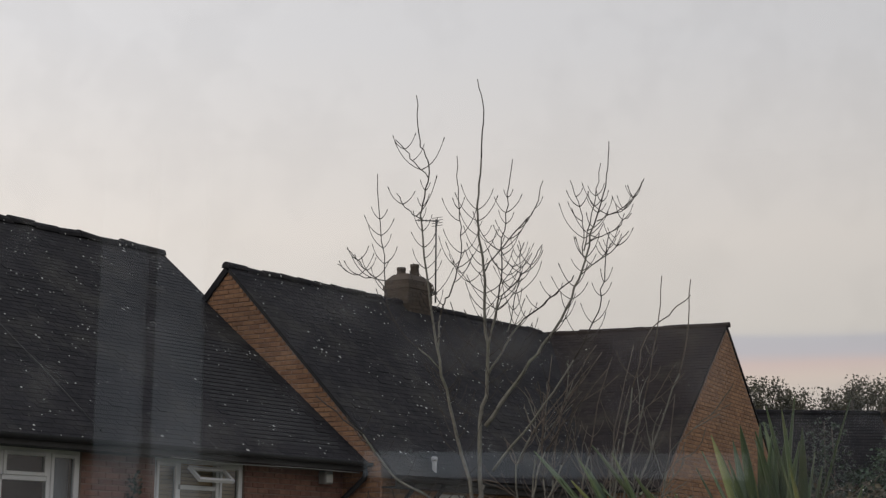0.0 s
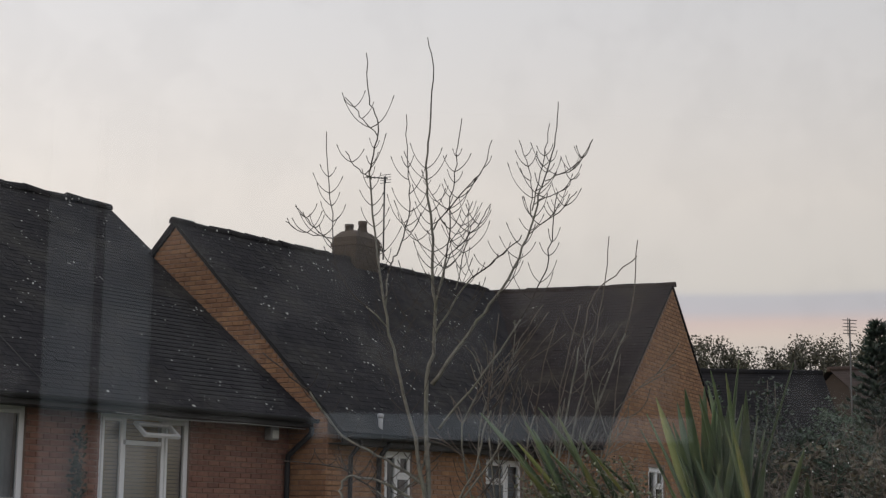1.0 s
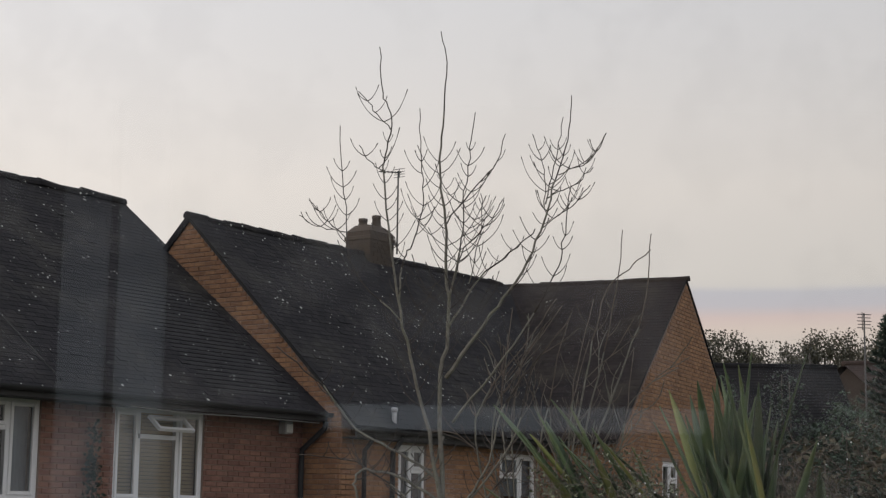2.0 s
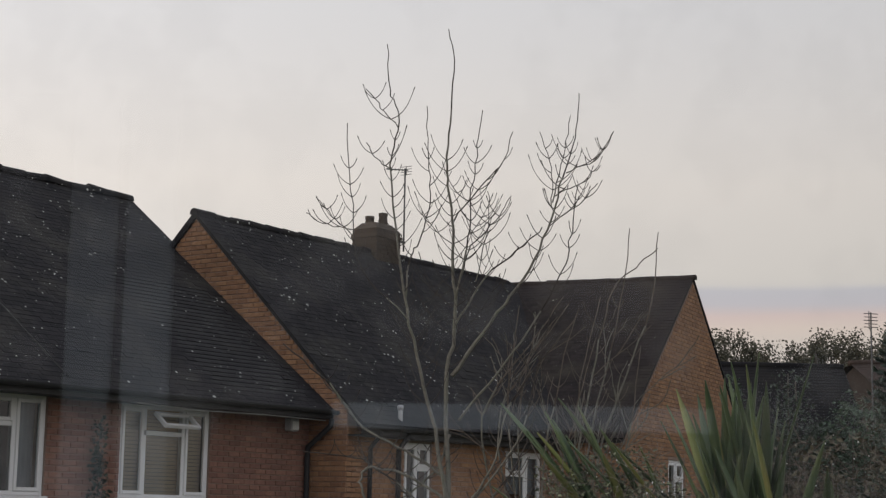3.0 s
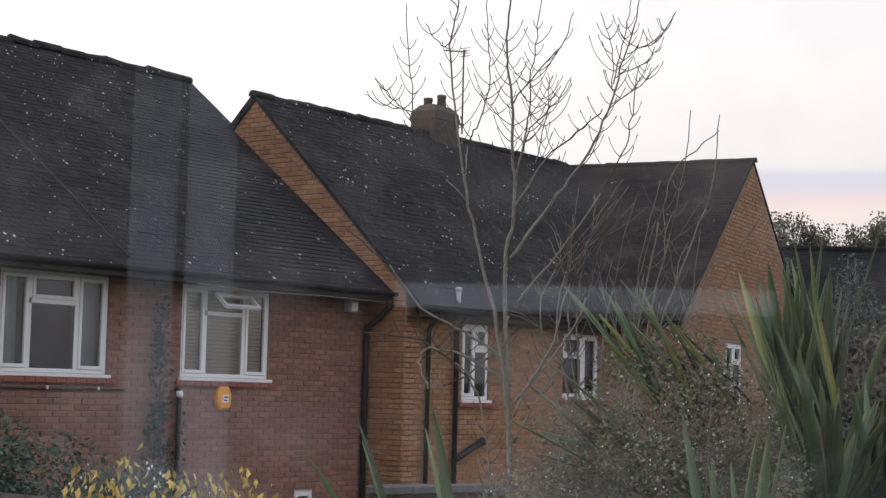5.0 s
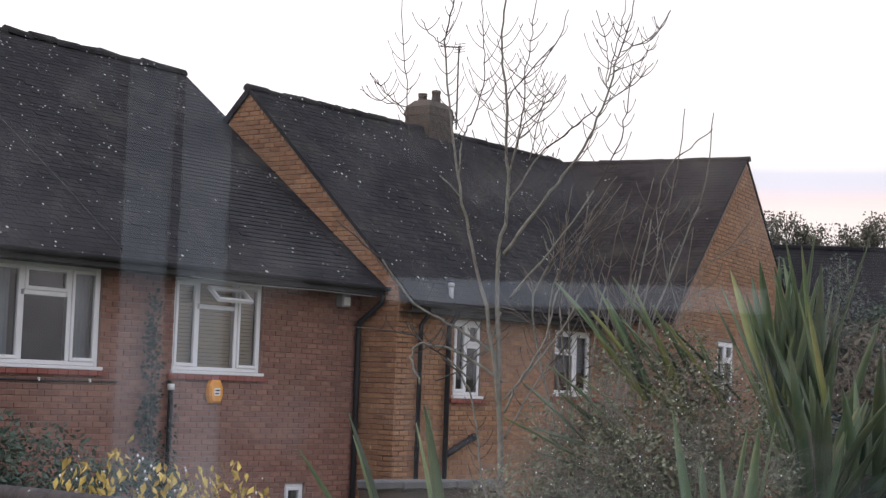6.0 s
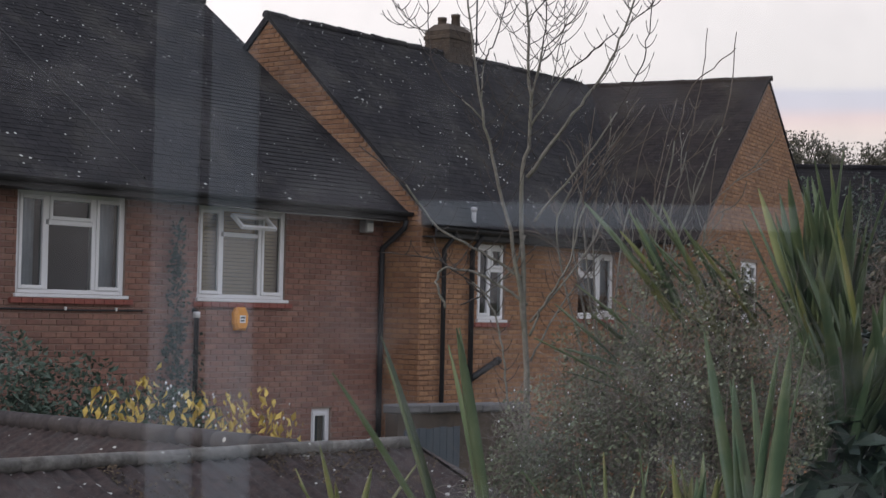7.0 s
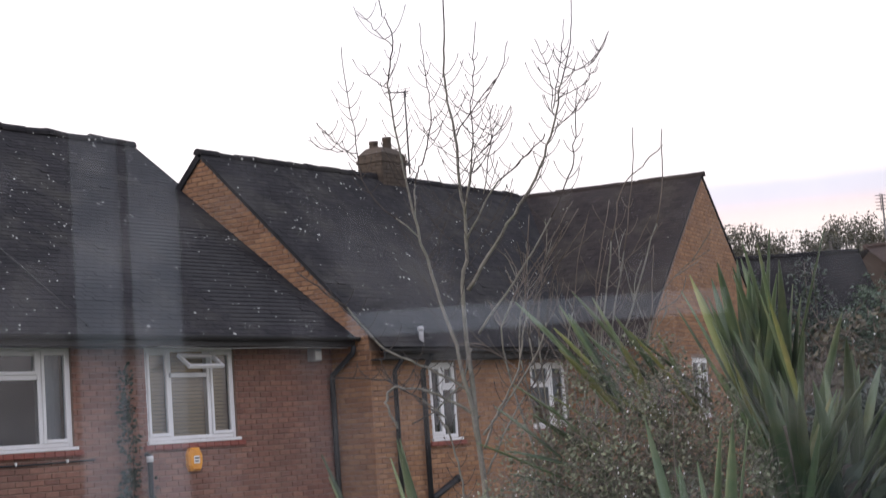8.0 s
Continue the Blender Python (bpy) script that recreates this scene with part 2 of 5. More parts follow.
# ---------------------------------------------------------------- ground
def ground_height(x, y):
    """Flat round the houses, rising to a low hill behind them."""
    d = (x + 17) * 0.80 + (y + 16) * 0.60
    t = min(max((d - 38) / 80.0, 0.0), 1.0)
    return 7.5 * t * t * (3 - 2 * t)


gv, gf = [], []
xs = sorted(set([-1500, -600, -250, -120] + list(range(-60, 161, 8)) + [250, 500, 1500]))
ys_ = sorted(set([-1500, -600, -250, -120] + list(range(-80, 161, 8)) + [250, 500, 1500]))
for gx in xs:
    for gy in ys_:
        gv.append((gx, gy, ground_height(gx, gy)))
for i in range(len(xs) - 1):
    for j in range(len(ys_) - 1):
        a = i * len(ys_) + j
        gf.append((a, a + len(ys_), a + len(ys_) + 1, a + 1))
ground = mesh_ob("ground", gv, gf, M_GROUND, smooth=True)
tagged(ground, "rough green garden ground rising to a hill", "ground", kind="structure")

# ---------------------------------------------------------------- houses
BL, BH, BD = 0.225, 0.075, 0.012      # brick with its joint, course height, how far bricks stand proud


def split_rects(u0, u1, w0, w1, holes):
    us = sorted({u0, u1, *[h[0] for h in holes], *[h[1] for h in holes]})
    ws = sorted({w0, w1, *[h[2] for h in holes], *[h[3] for h in holes]})
    for i in range(len(us) - 1):
        for j in range(len(ws) - 1):
            cu, cw = (us[i] + us[i + 1]) / 2, (ws[j] + ws[j + 1]) / 2
            if not any(h[0] < cu < h[1] and h[2] < cw < h[3] for h in holes):
                yield us[i], us[i + 1], ws[j], ws[j + 1]


def brick_wall(house, m, u0, u1, w1, holes=(), gable=None, mat=None, mat_piece=None, near=None, thick=0.25, label="", w0=0.0):
    """A wall with openings in the frame m (x along, -y outwards), bricks laid on its face. gable: (apex u, apex w)."""
    bm = bmesh.new()
    for a, b, c, d in split_rects(u0, u1, w0, w1, holes):
        box(bm, (a, 0, c), (b, thick, d))
    if gable:
        gu, gw = gable
        f0 = [bm.verts.new((x, 0, z)) for x, z in ((u0, w1), (u1, w1), (gu, gw))]
        f1 = [bm.verts.new((x, thick, z)) for x, z in ((u0, w1), (u1, w1), (gu, gw))]
        bm.faces.new(f0)
        bm.faces.new(f1[::-1])
        for i in range(3):
            j = (i + 1) % 3
            bm.faces.new((f0[i], f1[i], f1[j], f0[j]))
    bm.transform(m)
    wall = part("wall", bm, M_MORTAR, house, label)
    rng = random.Random(7)
    verts, faces = [], []
    piece_meshes = []
    top = gable[1] if gable else w1
    row = 0
    z = w0
    while z < top - 0.03:
        za, zb = z + 0.005, min(z + BH - 0.005, top)
        off = (row % 2) * BL * 0.5
        u = u0 - off
        # header courses now and then give the bond
        while u < u1:
            a, b = max(u + 0.005, u0), min(u + BL - 0.005, u1)
            u += BL
            if b - a < 0.03:
                continue
            if gable and zb > w1:
                gu, gw = gable
                k = (gw - zb) / max(gw - w1, 1e-6)
                if k <= 0:
                    continue
                a, b = max(a, gu + (u0 - gu) * k), min(b, gu + (u1 - gu) * k)
                if b - a < 0.03:
                    continue
            cut = False
            for h in holes:
                if za < h[3] and zb > h[2] and a < h[1] and b > h[0]:
                    if a < h[0] and h[0] - a > 0.03:
                        b = min(b, h[0])
                    elif b > h[1] and b - h[1] > 0.03:
                        a = max(a, h[1])
                    else:
                        cut = True
            if cut:
                continue
            pr = BD + rng.uniform(-0.004, 0.004)
            cu, cw = (a + b) / 2, (za + zb) / 2
            if near and near[0] < cu < near[1] and near[2] < cw < near[3] and b - a > BL - 0.02:
                piece_meshes.append((cu, cw, pr))
                continue
            i = len(verts)
            e = 0.006
            for (x, zz) in ((a, za), (b, za), (b, zb), (a, zb)):
                verts.append(m @ Vector((x, 0.0, zz)))
            for (x, zz) in ((a + e, za + e), (b - e, za + e), (b - e, zb - e), (a + e, zb - e)):
                verts.append(m @ Vector((x, -pr, zz)))
            faces += [(i + 4, i + 5, i + 6, i + 7), (i, i + 1, i + 5, i + 4), (i + 1, i + 2, i + 6, i + 5),
                      (i + 2, i + 3, i + 7, i + 6), (i + 3, i, i + 4, i + 7)]
        z += BH
        row += 1
    if faces:
        ob = mesh_ob("brickwork", verts, faces, mat, wall)
        ob["kind"] = "stuff"
    if piece_meshes:
        hl, hh, e = BL / 2 - 0.005, BH / 2 - 0.005, 0.006
        me = bpy.data.meshes.new("brick")
        v = [(-hl, 0, -hh), (hl, 0, -hh), (hl, 0, hh), (-hl, 0, hh),
             (-hl + e, -BD, -hh + e), (hl - e, -BD, -hh + e), (hl - e, -BD, hh - e), (-hl + e, -BD, hh - e)]
        me.from_pydata(v, [], [(4, 5, 6, 7), (0, 1, 5, 4), (1, 2, 6, 5), (2, 3, 7, 6), (3, 0, 4, 7)])
        me.materials.append(mat_piece)
        for cu, cw, pr in piece_meshes[:300]:
            ob = new("brick", me)
            ob.parent = wall
            ob.matrix_world = m @ Matrix.Translation((cu, BD - pr, cw))
    return wall


def roof_slope(roof, m, u0, u1, length, mat, mat_piece=None, near=None, clip=None, seed=3):
    """Overlapping plain tiles on a slope. Frame m: x along the eaves, y up the slope, z out of it."""
    rng = random.Random(seed)
    TW, TG, TT = 0.168, 0.105, 0.006
    verts, faces, pieces = [], [], []
    rows = int(length / TG)
    for r in range(rows + 1):
        y = r * TG
        off = (r % 2) * TW * 0.5
        u = u0 - off
        wob = 0.004 * math.sin(r * 1.7) + rng.uniform(-0.003, 0.003)
        while u < u1:
            a, b = max(u + 0.002, u0), min(u + TW - 0.002, u1)
            u += TW
            if b - a < 0.03:
                continue
            if clip and not clip((a + b) / 2, y):
                continue
            if rng.random() < 0.0008:
                continue
            lift = TT + 0.003 + rng.uniform(-0.0015, 0.002) + (0.007 if rng.random() < 0.012 else 0)
            y0, y1 = y - 0.02 + rng.uniform(-0.003, 0.003) + wob, min(y + TG + 0.02, length)
            tilt = rng.uniform(-0.0015, 0.0015)
            if near and near[0] < a and b < near[1] and near[2] < y < near[3] and b - a > TW - 0.01 and len(pieces) < 300:
                pieces.append(((a + b) / 2, y, lift))
                continue
            i = len(verts)
            for (x, yy, zz) in ((a, y0, 0), (b, y0, 0), (a, y0, lift - tilt), (b, y0, lift + tilt), (b, y1, 0.004), (a, y1, 0.004)):
                verts.append(m @ Vector((x, yy, zz)))
            faces += [(i, i + 1, i + 3, i + 2), (i + 2, i + 3, i + 4, i + 5), (i, i + 2, i + 5), (i + 1, i + 4, i + 3)]
    ob = mesh_ob("tiling", verts, faces, mat, roof)
    ob["kind"] = "stuff"
    if pieces:
        h = TW / 2 - 0.002
        me = bpy.data.meshes.new("tile")
        v = [(-h, -0.02, -0.024), (h, -0.02, -0.024), (-h, -0.02, 0), (h, -0.02, 0), (h, TG + 0.02, -0.02), (-h, TG + 0.02, -0.02)]
        me.from_pydata(v, [], [(0, 1, 3, 2), (2, 3, 4, 5), (0, 2, 5), (1, 4, 3)])
        me.materials.append(mat_piece)
        for u, y, l in pieces:
            t = new("tile", me)
            t.parent = roof
            t.matrix_world = m @ Matrix.Translation((u, y, l))


def slope_frame(eave_left, along, up):
    x = Vector(along).normalized()
    y = Vector(up).normalized()
    z = x.cross(y).normalized()
    m = Matrix((x, y, z)).transposed().to_4x4()
    m.translation = Vector(eave_left)
    return m


def ridge_tiles(roof, a, b, radius, mat, seed=1, step=0.32, jitter=0.012, lift=0.0):
    """Half-round capping tiles end to end along a line."""
    rng = random.Random(seed)
    a, b = Vector(a), Vector(b)
    d = (b - a)
    n = max(1, int(d.length / step))
    d.normalize()
    s = d.cross(Vector((0, 0, 1))).normalized()
    up = s.cross(d)
    for k in range(n):
        p0 = a + (b - a) * (k / n) + up * (lift + rng.uniform(-jitter, jitter))
        p1 = a + (b - a) * ((k + 1.04) / n) + up * (lift + rng.uniform(-jitter, jitter))
        verts, faces = [], []
        rr = radius * rng.uniform(0.95, 1.05)
        for p, q in ((p0, rr), (p1, rr * 0.96)):
            for j in range(7):
                an = math.pi * (j / 6) * 1.1 - 0.05 * math.pi
                verts.append(p + s * math.cos(an) * q + up * (math.sin(an) * q - radius * 0.45))
        for j in range(6):
            faces.append((j, j + 1, j + 8, j + 7))
        faces.append(tuple(range(7))[::-1])
        faces.append(tuple(range(7, 14)))
        mesh_ob("ridge_tile", verts, faces, mat, roof, smooth=False)


def casement(house, m, u0, u1, w0, w1, lights, opened=None, blind=None, blind_mat=None, curtain=False, sill=True, group=""):
    """White plastic window. lights: list of (ua, ub, wa, wb, sash) in fractions of the opening. opened: index of a light hung open."""
    W, H = u1 - u0, w1 - w0
    bm = bmesh.new()
    fr, dp = 0.055, 0.07
    y0 = 0.03
    for a, b, c, d in ((0, fr, 0, H), (W - fr, W, 0, H), (fr, W - fr, 0, fr), (fr, W - fr, H - fr, H)):
        box(bm, (u0 + a, y0, w0 + c), (u0 + b, y0 + dp, w0 + d), 0.006)
    win = None
    # mullions and transoms where the lights meet
    seams = set()
    for (a, b, c, d, s) in lights:
        if a > 0.001:
            seams.add(("v", round(a, 3), c, d))
        if c > 0.001:
            seams.add(("h", round(c, 3), a, b))
    for k, p, c, d in sorted(seams):
        if k == "v":
            box(bm, (u0 + p * W - 0.03, y0, w0 + c * H + (fr if c < 0.01 else 0.03)), (u0 + p * W + 0.03, y0 + dp, w0 + d * H - (fr if d > 0.99 else 0.03)), 0.005)
        else:
            box(bm, (u0 + c * W + (fr if c < 0.01 else 0.0305), y0 + 0.002, w0 + p * H - 0.03), (u0 + d * W - (fr if d > 0.99 else 0.0305), y0 + dp, w0 + p * H + 0.03), 0.005)
    bm.transform(m)
    win = part("window", bm, M_UPVC, house, "white plastic casement window")
    for idx, (a, b, c, d, s) in enumerate(lights):
        ua, ub = u0 + a * W + (fr if a < 0.01 else 0.03), u0 + b * W - (fr if b > 0.99 else 0.03)
        wa, wb = w0 + c * H + (fr if c < 0.01 else 0.03), w0 + d * H - (fr if d > 0.99 else 0.03)
        mm = m
        if opened == idx:
            mm = m @ Matrix.Translation((0, y0 - 0.14, wb - 0.03)) @ Matrix.Rotation(radians(-50), 4, 'X') @ Matrix.Translation((0, -y0 + 0.02, -wb))
        if s:
            bs = bmesh.new()
            q = 0.045
            ys0, ys1 = y0 - 0.018, y0 + 0.035
            for a2, b2, c2, d2 in ((ua, ua + q, wa, wb), (ub - q, ub, wa, wb), (ua + q, ub - q, wa, wa + q), (ua + q, ub - q, wb - q, wb)):
                box(bs, (a2, ys0, c2), (b2, ys1, d2), 0.005)
            bs.transform(mm)
            part("sash", bs, M_UPVC, win)
            ua, ub, wa, wb = ua + q, ub - q, wa + q, wb - q
        pane = mesh_ob("pane", [mm @ Vector(p) for p in ((ua, y0 + 0.015, wa), (ub, y0 + 0.015, wa), (ub, y0 + 0.015, wb), (ua, y0 + 0.015, wb))], [(0, 1, 2, 3)], M_GLASS, win)
        pane.visible_shadow = False
    if sill:
        bm = bmesh.new()
        box(bm, (u0 - 0.03, -0.05, w0 - 0.045), (u1 + 0.03, 0.1, w0 - 0.002), 0.006)
        bm.transform(m)
        part("sill", bm, M_UPVC, win, "white plastic sill")
        bm = bmesh.new()
        n = int((W + 0.2) / 0.15)
        for k in range(n):
            x = u0 - 0.1 + k * (W + 0.2) / n
            box(bm, (x + 0.003, -0.06, w0 - 0.115), (x + (W + 0.2) / n - 0.003, 0.06, w0 - 0.05), 0.005)
        bm.transform(m)
        part("tile_sill", bm, M_SILL, win, "red clay tile sill")
    if blind:
        bm = bmesh.new()
        a, b, c, d = blind
        z = w0 + c * H
        while z < w0 + d * H:
            box(bm, (u0 + a * W, 0.125, z), (u0 + b * W, 0.13, z + 0.045))
            z += 0.05
        bm.transform(m)
        part("blind", bm, blind_mat or M_BLIND, win, "slatted blind, drawn down")
    if curtain:
        for side in (0, 1):
            verts, faces = [], []
            n = 26
            for k in range(n + 1):
                x = (u0 + 0.03 + k / n * W * 0.22) if side == 0 else (u1 - 0.03 - k / n * W * 0.22)
                y = 0.19 + 0.010 * math.sin(k * 1.1 + side)
                verts += [m @ Vector((x, y, w0 - 0.05)), m @ Vector((x, y, w1 + 0.02))]
            for k in range(n):
                faces.append((2 * k, 2 * k + 2, 2 * k + 3, 2 * k + 1))
            mesh_ob("curtain", verts, faces, M_CURTAIN, win, "grey hanging curtain", smooth=True)
    # the room behind: added lining, its dimness put into a dark bluish colour
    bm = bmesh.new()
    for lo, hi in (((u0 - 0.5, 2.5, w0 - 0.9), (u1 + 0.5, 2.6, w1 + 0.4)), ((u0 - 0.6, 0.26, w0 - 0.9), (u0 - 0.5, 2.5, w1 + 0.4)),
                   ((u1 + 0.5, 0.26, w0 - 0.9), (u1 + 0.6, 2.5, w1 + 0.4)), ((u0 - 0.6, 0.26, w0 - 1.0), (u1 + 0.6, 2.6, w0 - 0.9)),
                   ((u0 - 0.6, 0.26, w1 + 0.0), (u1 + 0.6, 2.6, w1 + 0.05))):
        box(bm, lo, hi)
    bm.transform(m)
    part("room_lining", bm, M_DARK, win, "plain room lining behind the glass, painted dark for dimness")
    return win


def gutter(house, a, b, mat, name="gutter"):
    a, b = Vector(a), Vector(b)
    d = (b - a).normalized()
    s = Vector((d.y, -d.x, 0))
    verts, faces = [], []
    prof = []
    for j in range(9):
        an = math.pi + math.pi * j / 8
        prof.append((math.cos(an) * 0.06, math.sin(an) * 0.06))
    prof += [(x * 0.86, z * 0.86) for x, z in prof[::-1]]
    n = len(prof)
    for p in (a, b):
        for x, z in prof:
            verts.append(p + s * x + Vector((0, 0, z)))
    for j in range(n):
        k = (j + 1) % n
        faces.append((j, k, n + k, n + j))
    faces += [tuple(range(n)), tuple(range(n, 2 * n))[::-1]]
    return mesh_ob(name, verts, faces, mat, house, "black half-round gutter", smooth=False)


def flat_slab(parent, name, quad, thick, mat, label=""):
    """A sloping or level slab from four corners, thickened downwards along its normal."""
    q = [Vector(p) for p in quad]
    n = (q[1] - q[0]).cross(q[3] - q[0]).normalized()
    if n.z < 0:
        n = -n
    v = q + [p - n * thick for p in q]
    f = [(0, 1, 2, 3), (7, 6, 5, 4), (0, 4, 5, 1), (1, 5, 6, 2), (2, 6, 7, 3), (3, 7, 4, 0)]
    return mesh_ob(name, v, f, mat, parent, label)


LIGHTS3 = [(0.0, 0.28, 0.0, 1.0, True), (0.28, 0.71, 0.0, 0.70, False), (0.28, 0.71, 0.70, 1.0, True), (0.71, 1.0, 0.0, 1.0, True)]

# ---- house with red brick, ridge along x
A_X0, A_X1 = -12.0, 2.11
A_RIDGE_Y, A_RIDGE_Z = 4.06, 8.51
A_EAVE_Y, A_EAVE_Z = -0.50, 4.912
house_a = thing("terraced_house", "red brick terraced house with dark tiled roof and white windows", "house", (A_X0, 0, 0), group="houses of the terrace")


def rel(ob):
    """Meshes are built in world places; keep them there under an Empty."""
    for c in ob.children:
        c.matrix_parent_inverse = ob.matrix_world.inverted()


m_front = Matrix.Identity(4)
WW, WG, WH, WZ = 1.695, 1.243, 1.221, 3.6
win_a = [(-WW, 0.0), (-2 * WW - WG, -WW - WG), (-3 * WW - 2 * WG - 0.6, -2 * WW - 2 * WG - 0.6)]
holes = [(a, b, WZ, WZ + WH) for a, b in win_a]
small = (0.60, 1.02, 1.15, 2.08)
holes.append(small)
brick_wall(house_a, m_front, A_X0, A_X1, 4.875, holes, None, M_BRICK_RED, M_BRICK_RED_P, near=(0.05, 2.0, 2.45, 4.80), label="red brick front wall")
casement(house_a, m_front, *win_a[0], WZ, WZ + WH, LIGHTS3, opened=2, blind=(0.03, 0.97, 0.04, 0.98))
casement(house_a, m_front, *win_a[1], WZ, WZ + WH, LIGHTS3, curtain=True)
casement(house_a, m_front, *win_a[2], WZ, WZ + WH, LIGHTS3, curtain=True)
casement(house_a, m_front, small[0], small[1], small[2], small[3], [(0, 1, 0, 1, True)], sill=False)
m_back = pose(0, 2 * A_RIDGE_Y, 0, 0, 0, 180)
brick_wall(house_a, m_back, -A_X1, -A_X0, 4.90, [], None, M_BRICK_RED, label="red brick back wall")
m_left = Matrix.Translation((A_X0, 2 * A_RIDGE_Y - 0.25, 0)) @ Matrix.Rotation(radians(-90), 4, 'Z')
brick_wall(house_a, m_left, 0, 2 * A_RIDGE_Y - 0.5, 4.90, [], (A_RIDGE_Y - 0.25, 8.3), M_BRICK_RED, label="red brick gable wall")
roof_a = flat_slab(house_a, "roof", [(A_X0 - 0.1, A_EAVE_Y, A_EAVE_Z), (A_X1 + 0.12, A_EAVE_Y, A_EAVE_Z), (A_X1 + 0.12, A_RIDGE_Y, A_RIDGE_Z), (A_X0 - 0.1, A_RIDGE_Y, A_RIDGE_Z)], 0.05, M_UNDER, "dark plain-tiled pitched roof")
flat_slab(house_a, "back_roof", [(A_X0 - 0.1, 2 * A_RIDGE_Y - A_EAVE_Y, A_EAVE_Z), (A_X0 - 0.1, A_RIDGE_Y, A_RIDGE_Z), (A_X1 + 0.12, A_RIDGE_Y, A_RIDGE_Z), (A_X1 + 0.12, 2 * A_RIDGE_Y - A_EAVE_Y, A_EAVE_Z)], 0.12, M_TILE)
up_a = Vector((0, A_RIDGE_Y - A_EAVE_Y, A_RIDGE_Z - A_EAVE_Z))
roof_slope(roof_a, slope_frame((0, A_EAVE_Y, A_EAVE_Z), (1, 0, 0), up_a), A_X0 - 0.1, A_X1 + 0.14, up_a.length, M_TILE, M_TILE_P, near=(-0.2, 1.9, 0.3, 3.0), seed=11)
ridge_tiles(roof_a, (A_X0, A_RIDGE_Y, A_RIDGE_Z + 0.02), (A_X1 + 0.14, A_RIDGE_Y, A_RIDGE_Z + 0.02), 0.10, M_TILE, seed=5, step=0.45, jitter=0.024)
part("fascia", box_bm((A_X0, A_EAVE_Y + 0.03, A_EAVE_Z - 0.11), (A_X1 + 0.1, A_EAVE_Y + 0.055, A_EAVE_Z - 0.03)), M_SOFFIT, house_a)
part("soffit", box_bm((A_X0, A_EAVE_Y + 0.057, A_EAVE_Z - 0.105), (A_X1 + 0.1, -0.015, A_EAVE_Z - 0.09)), M_SOFFIT, house_a)
gutter(house_a, (A_X0, A_EAVE_Y - 0.035, A_EAVE_Z + 0.012), (A_X1 + 0.15, A_EAVE_Y - 0.035, A_EAVE_Z + 0.012), M_BLACK)
tube_ob("downpipe", [(2.0, A_EAVE_Y - 0.02, 4.80), (2.0, A_EAVE_Y, 4.70), (2.0, -0.09, 4.40), (2.0, -0.08, 4.2), (2.0, -0.08, 0.1)], 0.040, M_BLACK, house_a, "black plastic downpipe")
tube_ob("waste_pipe", [(-1.76, -0.02, 3.44), (-1.76, -0.07, 3.42), (-1.76, -0.08, 3.34), (-1.76, -0.08, 0.1)], 0.034, M_BLACK, house_a, "black plastic waste pipe")
tube_ob("pipe_socket", [(-1.76, -0.08, 3.34), (-1.76, -0.08, 3.42)], 0.046, M_UPVC, house_a, "white plastic socket")
rel(house_a)

# ---- house with buff brick, standing a metre forward, and its cross gable
B_X0, B_X1 = 2.11, 13.2
B_FY = -0.72
B_RIDGE_Y, B_RIDGE_Z = 2.42, 8.12
B_EAVE_Y, B_EAVE_Z = -1.03, 4.755
house_b = thing("end_house", "buff brick house with dark tiled roof and cross gable", "house", (B_X0, B_FY, 0), group="houses of the terrace")
TH = -79.0
tip = Vector((12.22, -1.24, 8.10))
d2 = Vector((math.cos(radians(TH)), math.sin(radians(TH)), 0))
n2 = Vector((d2.y, -d2.x, 0))                  # towards the left slope of the wing
WK, WTAN = 4.45, 0.745
m_bfront = Matrix.Translation((0, B_FY, 0))
b_end = 9.75
win_b = [(3.51, 4.24, 3.38, 4.53), (6.34, 7.48, 3.46, 4.51)]
brick_wall(house_b, m_bfront, B_X0, b_end, 4.70, win_b, None, M_BRICK_BUFF, M_BRICK_BUFF_P, near=(2.2, 6.2, 3.3, 4.7), label="buff brick front wall")
casement(house_b, m_bfront, *win_b[0], [(0, 0.5, 0, 1, True), (0.5, 1, 0, 0.66, False), (0.5, 1, 0.66, 1, True)], sill=True)
casement(house_b, m_bfront, *win_b[1], [(0, 0.56, 0, 0.64, False), (0, 0.56, 0.64, 1, True), (0.56, 1, 0, 1, True)], sill=True, blind=(0.02, 0.98, 0.34, 0.99), blind_mat=M_CURTAIN)
# side wall towards the red house, its gable above the neighbour's roof
m_bleft = Matrix.Translation((B_X0, 2 * B_RIDGE_Y - B_FY - 0.25, 0)) @ Matrix.Rotation(radians(-90), 4, 'Z')
bl_len = 2 * (B_RIDGE_Y - B_FY) - 0.5
brick_wall(house_b, m_bleft, 0, bl_len + 0.25, 4.96, [], (bl_len / 2, B_RIDGE_Z - 0.07), M_BRICK_BUFF, label="buff brick gable wall")
roof_b = flat_slab(house_b, "roof", [(B_X0 - 0.05, B_EAVE_Y, B_EAVE_Z), (b_end, B_EAVE_Y, B_EAVE_Z), (B_X1, B_RIDGE_Y, B_RIDGE_Z), (B_X0 - 0.05, B_RIDGE_Y, B_RIDGE_Z)], 0.05, M_UNDER, "dark plain-tiled roof with a sagging ridge")
